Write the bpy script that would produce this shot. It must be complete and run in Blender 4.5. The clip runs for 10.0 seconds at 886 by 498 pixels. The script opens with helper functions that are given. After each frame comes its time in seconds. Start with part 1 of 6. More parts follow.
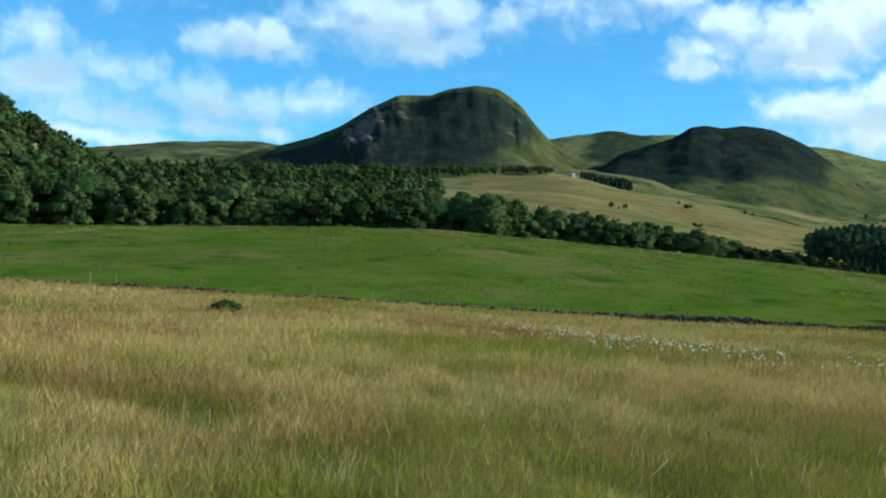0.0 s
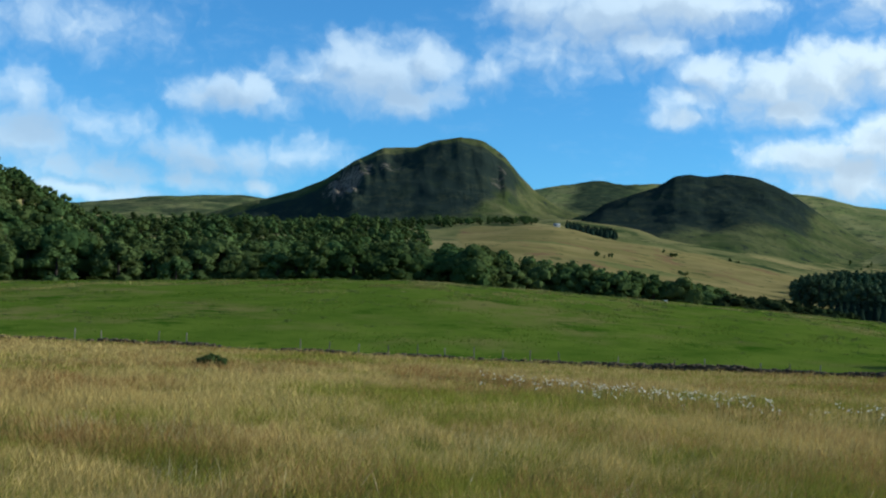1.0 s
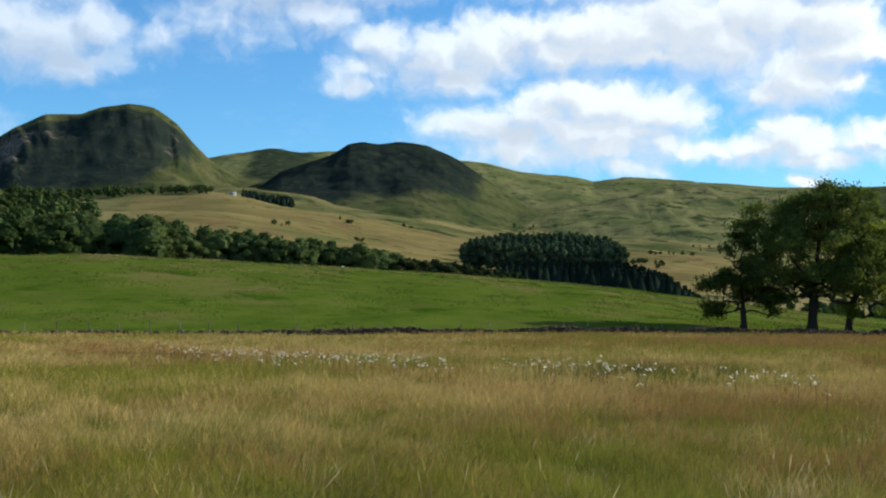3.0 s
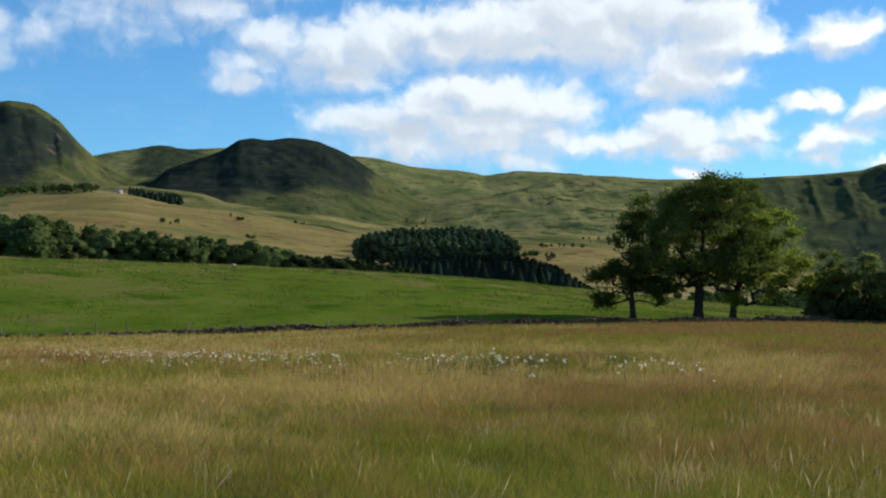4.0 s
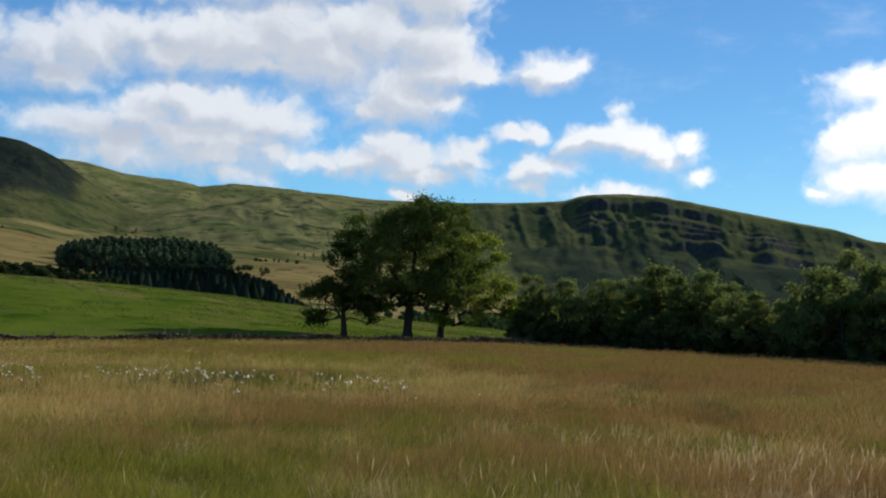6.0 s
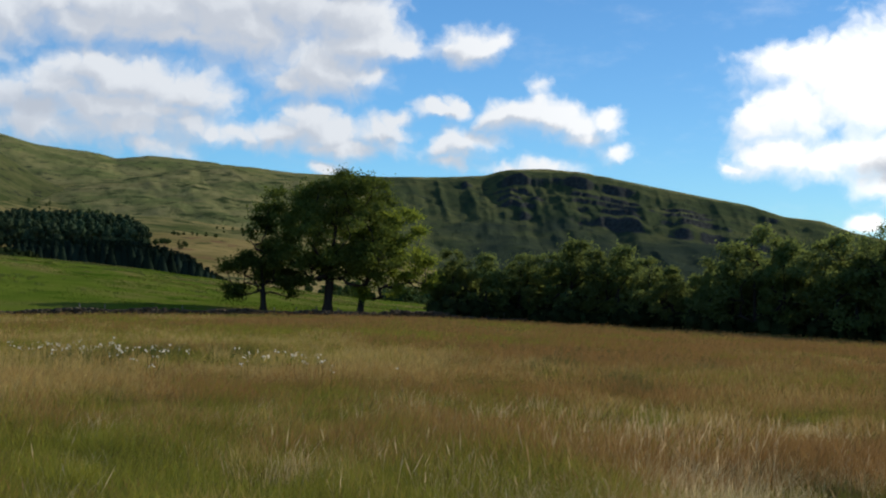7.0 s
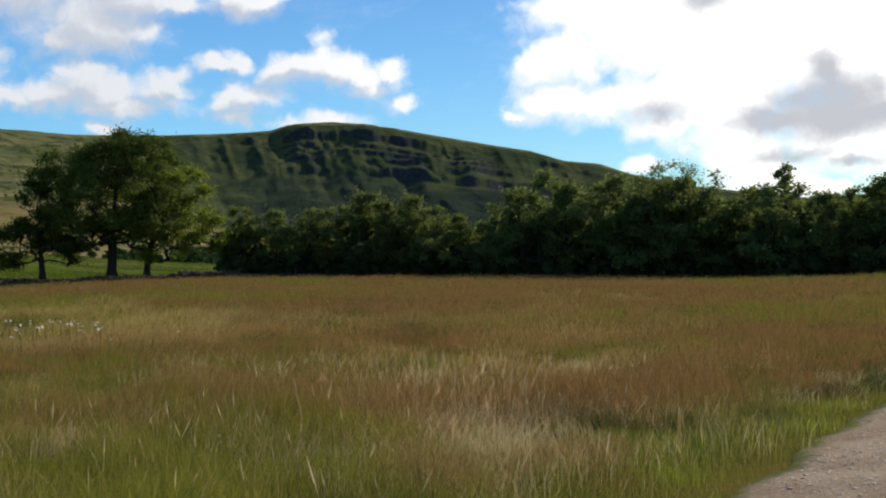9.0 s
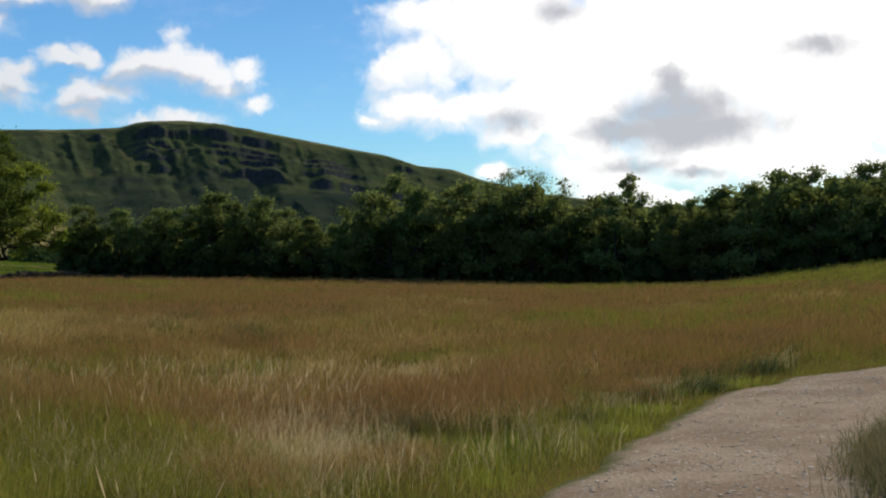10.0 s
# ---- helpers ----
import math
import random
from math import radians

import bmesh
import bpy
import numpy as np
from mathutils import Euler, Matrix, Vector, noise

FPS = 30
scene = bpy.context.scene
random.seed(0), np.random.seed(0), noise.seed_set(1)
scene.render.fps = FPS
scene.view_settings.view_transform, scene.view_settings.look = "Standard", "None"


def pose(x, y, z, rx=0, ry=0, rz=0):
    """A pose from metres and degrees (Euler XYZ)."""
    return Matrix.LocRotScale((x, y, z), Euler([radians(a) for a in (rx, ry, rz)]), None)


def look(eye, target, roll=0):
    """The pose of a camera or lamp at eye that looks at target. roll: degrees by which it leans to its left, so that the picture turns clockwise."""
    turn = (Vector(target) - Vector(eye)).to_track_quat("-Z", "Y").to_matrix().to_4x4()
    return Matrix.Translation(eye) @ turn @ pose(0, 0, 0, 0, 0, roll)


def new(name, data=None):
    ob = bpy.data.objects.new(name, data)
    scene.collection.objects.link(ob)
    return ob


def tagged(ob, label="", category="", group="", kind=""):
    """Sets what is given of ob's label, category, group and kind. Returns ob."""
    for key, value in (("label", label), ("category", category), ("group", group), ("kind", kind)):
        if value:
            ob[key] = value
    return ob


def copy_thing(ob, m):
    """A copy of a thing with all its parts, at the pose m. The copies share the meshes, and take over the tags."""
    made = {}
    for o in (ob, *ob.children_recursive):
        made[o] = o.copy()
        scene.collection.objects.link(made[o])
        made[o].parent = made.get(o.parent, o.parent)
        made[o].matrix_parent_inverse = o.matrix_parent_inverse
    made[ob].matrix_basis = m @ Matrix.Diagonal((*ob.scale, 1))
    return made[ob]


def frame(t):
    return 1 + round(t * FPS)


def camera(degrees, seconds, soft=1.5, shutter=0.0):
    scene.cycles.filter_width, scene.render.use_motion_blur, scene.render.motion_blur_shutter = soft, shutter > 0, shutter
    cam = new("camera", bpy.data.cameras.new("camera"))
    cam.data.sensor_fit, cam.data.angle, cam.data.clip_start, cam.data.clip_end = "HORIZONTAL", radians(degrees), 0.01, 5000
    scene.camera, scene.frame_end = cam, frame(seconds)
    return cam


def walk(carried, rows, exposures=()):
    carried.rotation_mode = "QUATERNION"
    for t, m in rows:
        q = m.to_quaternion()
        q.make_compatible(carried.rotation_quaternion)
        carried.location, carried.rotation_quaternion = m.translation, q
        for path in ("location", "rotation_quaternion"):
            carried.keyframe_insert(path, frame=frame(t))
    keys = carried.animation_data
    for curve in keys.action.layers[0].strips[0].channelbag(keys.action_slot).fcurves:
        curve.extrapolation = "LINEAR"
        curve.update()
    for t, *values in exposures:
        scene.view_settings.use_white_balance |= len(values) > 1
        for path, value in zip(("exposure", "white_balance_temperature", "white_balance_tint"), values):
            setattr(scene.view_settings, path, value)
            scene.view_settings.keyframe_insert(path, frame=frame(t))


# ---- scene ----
cam = camera(41.67, 10.0, soft=2.1)
PATH = [
    (0.0, pose(0.000, -0.000, 1.600, 91.16, -3.06, 1.80)),
    (0.5, pose(0.000, -0.000, 1.600, 95.11, -3.01, 0.66)),
    (1.0, pose(0.000, -0.000, 1.600, 93.71, -2.35, 1.15)),
    (1.5, pose(0.000, -0.000, 1.600, 92.80, -2.19, -1.66)),
    (2.0, pose(0.000, -0.000, 1.600, 92.98, -1.97, -8.21)),
    (2.5, pose(0.000, -0.000, 1.600, 92.13, -2.18, -12.16)),
    (3.0, pose(0.010, -0.012, 1.600, 92.47, -0.14, -14.53)),
    (4.5, pose(0.038, -0.046, 1.600, 92.13, 1.27, -22.97)),
    (5.0, pose(0.051, -0.062, 1.600, 92.49, 1.72, -26.60)),
    (5.5, pose(0.064, -0.077, 1.600, 93.12, -0.17, -30.17)),
    (6.0, pose(0.077, -0.092, 1.600, 92.96, -0.70, -33.80)),
    (7.5, pose(0.128, -0.154, 1.600, 90.61, -1.60, -40.47)),
    (8.0, pose(0.154, -0.185, 1.600, 89.11, -2.24, -44.42)),
    (8.5, pose(0.192, -0.231, 1.600, 88.82, 0.30, -47.37)),
    (9.0, pose(0.243, -0.293, 1.600, 89.30, 2.16, -47.91)),
    (9.5, pose(0.307, -0.370, 1.600, 89.05, 3.20, -50.06)),
    (10.0, pose(0.422, -0.508, 1.600, 89.28, 1.21, -55.11)),
]
EXPOSURES = [
    (0.0, 0.40, 5620, -10), (0.5, 0.22, 5480, -5), (1.0, 0.16, 5640, -3), (1.7, 0.18, 5950, 0), (2.1, 0.16, 6050, 2), (2.5, 0.32, 6350, 5), (3.2, 0.35, 6350, 5), (4.5, 0.15, 6400, 6), (6.0, 0.0, 6450, 9), (7.5, -0.04, 6500, 9), (8.5, 0.02, 6560, 10), (9.5, 0.02, 6580, 10), (10.0, -0.08, 6580, 10),
]
walk(cam, PATH, EXPOSURES)

# ---- daylight ----
SUN_AZ, SUN_EL = 88.0, 26.0


def sky_world():
    world = bpy.data.worlds.new("sky")
    scene.world = world
    world.use_nodes = True
    world.cycles.sampling_method, world.cycles.sample_map_resolution = "MANUAL", 512
    nt = world.node_tree
    nt.nodes.clear()
    N, L = nt.nodes.new, nt.links.new

    def math_node(op, a, b=None, c=None, clamp=False):
        n = N("ShaderNodeMath")
        n.operation, n.use_clamp = op, clamp
        for i, v in enumerate((a, b, c)):
            if v is None:
                continue
            if isinstance(v, (int, float)):
                n.inputs[i].default_value = v
            else:
                L(v, n.inputs[i])
        return n.outputs[0]

    def vec_node(op, a, b=None):
        n = N("ShaderNodeVectorMath")
        n.operation = op
        for i, v in enumerate((a, b)):
            if v is None:
                continue
            if isinstance(v, tuple):
                n.inputs[i].default_value = v
            else:
                L(v, n.inputs[i])
        return n.outputs[1] if op == "LENGTH" else n.outputs[0]

    def mix_node(fac, a, b):
        n = N("ShaderNodeMix")
        n.data_type = "RGBA"
        for sock, v in ((n.inputs[0], fac), (n.inputs[6], a), (n.inputs[7], b)):
            if isinstance(v, (tuple, float)):
                sock.default_value = v
            else:
                L(v, sock)
        return n.outputs[2]

    def smooth(v, lo, hi):
        n = N("ShaderNodeMapRange")
        n.interpolation_type = "SMOOTHSTEP"
        L(v, n.inputs[0])
        n.inputs[1].default_value, n.inputs[2].default_value = lo, hi
        return n.outputs[0]

    def fbm(vec, scale, detail, rough):
        n = N("ShaderNodeTexNoise")
        n.inputs["Scale"].default_value = scale
        n.inputs["Detail"].default_value = detail
        n.inputs["Roughness"].default_value = rough
        L(vec, n.inputs["Vector"])
        return n

    sky = N("ShaderNodeTexSky")
    sky.sky_type, sky.sun_disc = "NISHITA", False
    sky.sun_elevation, sky.sun_rotation = radians(SUN_EL), radians(SUN_AZ)
    sky.air_density, sky.dust_density, sky.ozone_density = 1.0, 0.0, 3.0

    way = N("ShaderNodeTexCoord").outputs["Generated"]
    sep = N("ShaderNodeSeparateXYZ")
    L(way, sep.inputs[0])
    az = math_node("MULTIPLY", math_node("ARCTAN2", sep.outputs[0], sep.outputs[1]), 57.2958)
    el = math_node("MULTIPLY", math_node("ARCSINE", sep.outputs[2]), 57.2958)
    comb = N("ShaderNodeCombineXYZ")
    L(az, comb.inputs[0]), L(el, comb.inputs[1])
    flat = comb.outputs[0]
    # billows push the rims of the clouds about
    push = fbm(flat, 0.45, 7.0, 0.55)
    shift = vec_node("MULTIPLY", vec_node("SUBTRACT", push.outputs[1], (0.5, 0.5, 0.5)), (2.6, 1.7, 0.0))
    warped = vec_node("ADD", flat, shift)

    # the clouds over bearing and elevation, gathered once for the shape and once towards the sun for the shading
    sunward = vec_node("ADD", warped, (0.45, 0.75, 0.0))
    core, beyond = None, None

    def blob(here, so_far, a, e, w, h, thick):
        d = vec_node("MULTIPLY", vec_node("SUBTRACT", here, (a, e, 0.0)), (0.78 / w, 0.78 / h, 0.0))
        v = math_node("MULTIPLY_ADD", vec_node("LENGTH", d), -thick, thick)
        return v if so_far is None else math_node("SMOOTH_MAX", so_far, v, 0.22)

    def cloud(a, e, w, h, thick=1.0):
        nonlocal core, beyond
        core = blob(warped, core, a, e, w, h, thick)
        beyond = blob(sunward, beyond, a, e, w, h, thick)

    # over the domed hill
    cloud(-11.5, 10.7, 2.10, 0.77), cloud(-11.1, 11.1, 1.18, 0.72), cloud(-13.4, 10.4, 1.26, 0.50, 0.6), cloud(-4.7, 12.1, 3.10, 1.52), cloud(-2.2, 12.7, 1.36, 1.10)
    cloud(-6.1, 12.6, 1.47, 0.83), cloud(-8.0, 11.9, 1.83, 0.77, 0.6), cloud(-3.5, 11.1, 2.39, 0.72, 0.9), cloud(0.9, 12.4, 2.12, 0.55, 0.45), cloud(3.4, 13.2, 2.12, 0.72, 0.4)
    cloud(3.0, 15.6, 2.00, 1.10, 0.8), cloud(6.6, 15.5, 3.43, 1.43), cloud(9.8, 15.7, 3.15, 1.24), cloud(8.5, 13.7, 1.76, 0.66, 0.7), cloud(12.4, 15.7, 2.00, 0.83, 0.6)
    cloud(5.0, 14.3, 2.27, 0.69, 0.5), cloud(-21.3, 8.0, 2.09, 1.43, 0.8), cloud(-21.9, 9.8, 1.12, 1.10, 0.6), cloud(-18.5, 8.8, 2.37, 0.66, 0.45), cloud(-18.4, 6.7, 3.61, 0.72, 0.6)
    cloud(-14.0, 7.6, 2.50, 0.88, 0.65), cloud(-11.3, 7.6, 1.95, 0.69, 0.6), cloud(-8.6, 8.1, 1.81, 0.72, 0.55), cloud(-19.1, 5.6, 3.32, 0.47, 0.9), cloud(-13.9, 6.4, 2.50, 0.44, 0.5)
    cloud(-10.4, 6.4, 0.78, 0.33, 0.7), cloud(-19.1, 13.3, 2.55, 0.83, 0.3), cloud(-21.6, 13.6, 1.70, 1.16, 0.35)
    # over the saddle and the moor
    cloud(11.7, 12.5, 1.55, 0.94, 0.9), cloud(10.5, 11.2, 1.40, 0.66, 0.6), cloud(10.0, 10.5, 1.18, 0.50, 0.6), cloud(14.1, 11.9, 1.75, 1.27), cloud(16.6, 12.3, 2.03, 1.32)
    cloud(15.0, 10.8, 2.38, 0.83, 0.8), cloud(18.8, 12.8, 1.69, 1.05), cloud(21.3, 13.1, 1.98, 1.24), cloud(24.0, 12.8, 3.11, 1.43), cloud(26.6, 12.6, 2.26, 1.38)
    cloud(7.9, 13.7, 2.69, 0.83, 0.5), cloud(20.8, 9.8, 2.18, 1.16), cloud(22.5, 9.4, 2.57, 1.27), cloud(25.3, 8.9, 2.09, 1.05), cloud(19.2, 8.9, 2.09, 1.10, 0.9)
    cloud(16.7, 8.5, 2.23, 0.99, 0.8), cloud(14.5, 8.4, 1.67, 0.66, 0.5), cloud(17.9, 7.2, 3.05, 0.77, 0.8), cloud(22.0, 7.4, 3.47, 0.77, 0.8), cloud(23.4, 6.6, 1.66, 0.50, 0.6)
    cloud(25.2, 7.7, 1.67, 0.66, 0.7)
    cloud(21.8, 8.2, 3.6, 0.9, 0.9), cloud(18.4, 7.9, 2.6, 0.9, 0.8), cloud(24.6, 8.2, 2.2, 0.7, 0.8), cloud(28.0, 12.2, 3.0, 1.2), cloud(20.4, 12.0, 2.4, 0.8, 0.9)
    # over the escarpment
    cloud(23.0, 12.7, 2.54, 1.52), cloud(26.3, 13.2, 3.11, 2.07), cloud(29.7, 13.4, 3.12, 1.71), cloud(33.0, 13.0, 2.21, 1.71), cloud(33.4, 11.6, 2.53, 0.99)
    cloud(31.6, 10.4, 2.74, 1.32), cloud(30.1, 9.8, 1.26, 0.72, 0.9), cloud(35.6, 11.4, 0.96, 0.55, 0.8), cloud(34.0, 10.2, 0.90, 0.83, 0.7), cloud(24.6, 11.6, 3.94, 0.55, 0.8)
    cloud(28.2, 11.5, 1.97, 0.66, 0.8), cloud(24.7, 16.2, 6.89, 1.65), cloud(32.6, 15.4, 3.14, 1.65), cloud(31.0, 7.7, 1.39, 1.16), cloud(32.4, 7.2, 1.17, 0.94)
    cloud(34.5, 7.3, 1.25, 0.83), cloud(35.3, 7.7, 0.56, 0.55, 0.9), cloud(29.5, 7.1, 1.67, 0.72, 0.9), cloud(27.8, 7.0, 1.17, 0.50, 0.7), cloud(26.4, 7.2, 0.56, 0.33, 0.6)
    cloud(32.8, 6.6, 2.63, 0.39, 0.8), cloud(32.0, 5.5, 0.83, 0.39, 0.9), cloud(38.7, 11.7, 1.55, 0.77), cloud(37.7, 11.6, 0.84, 0.55, 0.7), cloud(40.0, 11.8, 0.96, 0.50, 0.7)
    cloud(37.4, 8.5, 1.17, 0.41, 0.9), cloud(38.1, 8.8, 0.42, 0.47, 0.8), cloud(41.8, 8.4, 1.67, 0.77), cloud(40.3, 8.3, 1.17, 0.72), cloud(43.2, 8.2, 1.39, 0.77)
    cloud(44.4, 7.9, 1.11, 0.61, 0.9), cloud(45.8, 8.0, 0.72, 0.55, 0.8), cloud(44.8, 7.3, 1.44, 0.41, 0.6), cloud(46.1, 6.6, 0.72, 0.39, 0.8), cloud(38.8, 7.0, 1.44, 0.66)
    cloud(37.7, 6.8, 0.83, 0.50, 0.9), cloud(38.0, 6.0, 0.94, 0.33, 0.6), cloud(42.5, 5.9, 1.38, 0.39, 0.9), cloud(40.9, 5.8, 1.16, 0.30, 0.6), cloud(42.4, 9.6, 0.61, 0.41, 0.3)
    # the bright bank towards the sun
    cloud(54.0, 10.6, 2.02, 0.83, 0.8), cloud(52.9, 7.9, 1.17, 0.99), cloud(54.6, 8.4, 2.00, 1.54), cloud(53.5, 6.2, 1.72, 0.83), cloud(51.8, 5.7, 0.72, 0.33, 0.7)
    cloud(55.7, 5.9, 1.66, 0.83), cloud(56.6, 9.7, 2.38, 1.71, 1.2), cloud(59.1, 9.7, 3.63, 2.62, 1.5), cloud(57.9, 6.2, 1.66, 1.10), cloud(59.1, 5.0, 2.07, 0.61, 0.9)
    cloud(61.5, 7.1, 3.75, 3.31, 1.5), cloud(65.6, 8.9, 5.58, 3.31, 1.5), cloud(62.0, 4.7, 1.66, 1.43, 1.3), cloud(63.1, 2.7, 1.99, 1.43, 1.3), cloud(64.4, 1.7, 1.71, 0.72)
    cloud(61.4, 3.0, 1.10, 0.83), cloud(57.6, 3.0, 0.88, 0.41), cloud(69.6, 8.6, 6.13, 3.86, 1.5), cloud(73.9, 7.3, 6.11, 4.13, 1.5), cloud(71.8, 3.5, 4.42, 1.52, 1.2)
    cloud(67.9, 4.3, 4.14, 2.07, 1.5), cloud(75.8, 2.6, 2.48, 0.99, 0.9), cloud(66.2, 1.5, 1.38, 0.39), cloud(80.1, 7.6, 6.11, 4.68, 1.5), cloud(81.4, 1.6, 5.51, 1.65)
    # the rest of the sky
    cloud(92.0, 14.0, 12.0, 7.0, 1.2), cloud(115.0, 9.0, 10.0, 4.0), cloud(150.0, 12.0, 13.0, 5.0), cloud(-60.0, 10.0, 11.0, 4.0), cloud(-34.0, 9.0, 6.0, 2.5)
    cloud(-110.0, 13.0, 13.0, 5.0), cloud(-165.0, 9.0, 10.0, 3.5), cloud(10.0, 32.0, 14.0, 7.0), cloud(60.0, 40.0, 13.0, 7.0)
    cloud(-45.0, 36.0, 16.0, 8.0), cloud(-140.0, 38.0, 16.0, 8.0), cloud(140.0, 36.0, 16.0, 7.0)
    def billows(v):
        """Heaped rounds of two sizes, with a ragged edge."""
        heap = N("ShaderNodeTexVoronoi")
        heap.voronoi_dimensions, heap.feature = "2D", "SMOOTH_F1"
        heap.inputs["Scale"].default_value, heap.inputs["Smoothness"].default_value, heap.inputs["Detail"].default_value = 0.85, 0.35, 2.0
        L(v, heap.inputs["Vector"])
        rag = fbm(v, 0.62, 8.0, 0.56).outputs[0]
        return math_node("ADD", math_node("MULTIPLY", math_node("SUBTRACT", rag, 0.5), 0.95), math_node("MULTIPLY", math_node("SUBTRACT", 0.46, heap.outputs["Distance"]), 0.30))

    heavy = None

    def grey(a, e, w, h, deep=1.0):
        """A dark-bellied part of the bank."""
        nonlocal heavy
        d = vec_node("MULTIPLY", vec_node("SUBTRACT", warped, (a, e, 0.0)), (1 / w, 1 / h, 0.0))
        v = math_node("MULTIPLY", math_node("SUBTRACT", 1.0, vec_node("LENGTH", d)), deep)
        heavy = v if heavy is None else math_node("SMOOTH_MAX", heavy, v, 0.3)

    grey(66.4, 5.6, 3.2, 1.7), grey(66.9, 4.7, 4.9, 1.1), grey(63.9, 4.8, 2.2, 1.0), grey(66.4, 6.9, 1.2, 1.3), grey(61.0, 10.7, 1.5, 0.77, 0.6), grey(72.9, 8.3, 1.9, 0.66, 0.6)
    grey(64.7, 3.2, 2.2, 0.5, 0.7), grey(67.6, 2.7, 1.4, 0.35, 0.7), grey(58.4, 5.5, 1.5, 0.6, 0.5)
    grey(-15.0, 7.0, 7.0, 1.3, 0.8), grey(-4.0, 11.2, 3.2, 0.8, 0.7), grey(-12.0, 10.3, 2.0, 0.6, 0.7), grey(6.5, 14.4, 4.0, 0.9, 0.7), grey(14.4, 10.9, 3.0, 0.8, 0.7), grey(-21.0, 8.4, 2.4, 1.2, 0.7), grey(18.5, 8.0, 3.6, 1.0, 0.7)
    puff = billows(warped)
    dens = math_node("ADD", core, puff)
    # crisp heaped tops and soft trailing bases; away from the sun the clouds are thin and blurred
    base = smooth(math_node("SUBTRACT", beyond, core), -0.15, 0.25)
    thin = math_node("SUBTRACT", 1.0, smooth(az, 0.0, 22.0))
    base = math_node("MAXIMUM", base, math_node("MULTIPLY", thin, 0.85))
    mask = math_node("ADD", math_node("MULTIPLY", smooth(dens, -0.42, 0.72), base), math_node("MULTIPLY", smooth(dens, -0.25, 0.46), math_node("SUBTRACT", 1.0, base)))
    mask = math_node("MULTIPLY", mask, math_node("SUBTRACT", 1.0, math_node("MULTIPLY", thin, 0.27)))
    wisp = fbm(vec_node("MULTIPLY", flat, (1.0, 2.2, 0.0)), 0.22, 6.0, 0.65).outputs[0]
    mask = math_node("MAXIMUM", math_node("MULTIPLY", mask, 0.97), math_node("MULTIPLY", smooth(wisp, 0.5, 0.85), 0.16))
    # light scattered forward through the clouds grows towards the sun
    sun_way = (math.sin(radians(SUN_AZ)) * math.cos(radians(SUN_EL)), math.cos(radians(SUN_AZ)) * math.cos(radians(SUN_EL)), math.sin(radians(SUN_EL)))
    dot = N("ShaderNodeVectorMath")
    dot.operation = "DOT_PRODUCT"
    L(way, dot.inputs[0])
    dot.inputs[1].default_value = sun_way
    glare = smooth(dot.outputs["Value"], 0.62, 1.0)
    relief = math_node("MULTIPLY", math_node("SUBTRACT", billows(sunward), puff), 0.55)
    under = math_node("ADD", math_node("ADD", math_node("MULTIPLY", beyond, 0.9), math_node("MULTIPLY", math_node("SUBTRACT", beyond, core), 0.8)), relief)
    shade = math_node("MAXIMUM", math_node("MULTIPLY", smooth(under, -0.10, 0.75), math_node("SUBTRACT", 0.78, math_node("MULTIPLY", smooth(dot.outputs["Value"], 0.66, 0.82), 0.72)), clamp=True), smooth(math_node("ADD", heavy, math_node("MULTIPLY", puff, 0.6)), -0.30, 0.60))
    lit = mix_node(smooth(dot.outputs["Value"], 0.55, 0.86), (0.80, 0.83, 0.88, 1), (1.22, 1.21, 1.20, 1))
    dull = mix_node(glare, (0.53, 0.57, 0.65, 1), (0.58, 0.58, 0.61, 1))
    tone = mix_node(shade, lit, dull)
    blue = vec_node("MULTIPLY", sky.outputs[0], mix_node(smooth(dot.outputs["Value"], 0.45, 0.85), (0.061, 0.102, 0.133, 1), (0.056, 0.086, 0.110, 1)))
    final = mix_node(mask, blue, tone)
    bg = N("ShaderNodeBackground")
    L(final, bg.inputs[0])
    bg.inputs[1].default_value = 1.0
    L(bg.outputs[0], N("ShaderNodeOutputWorld").inputs[0])


sky_world()
sun_data = bpy.data.lights.new("sun", "SUN")
sun_data.energy, sun_data.angle, sun_data.color = 4.2, radians(0.53), (1.0, 0.93, 0.82)
sun = new("sun", sun_data)
sun.matrix_world = look((0, 0, 0), (-math.sin(radians(SUN_AZ)) * math.cos(radians(SUN_EL)), -math.cos(radians(SUN_AZ)) * math.cos(radians(SUN_EL)), -math.sin(radians(SUN_EL))))


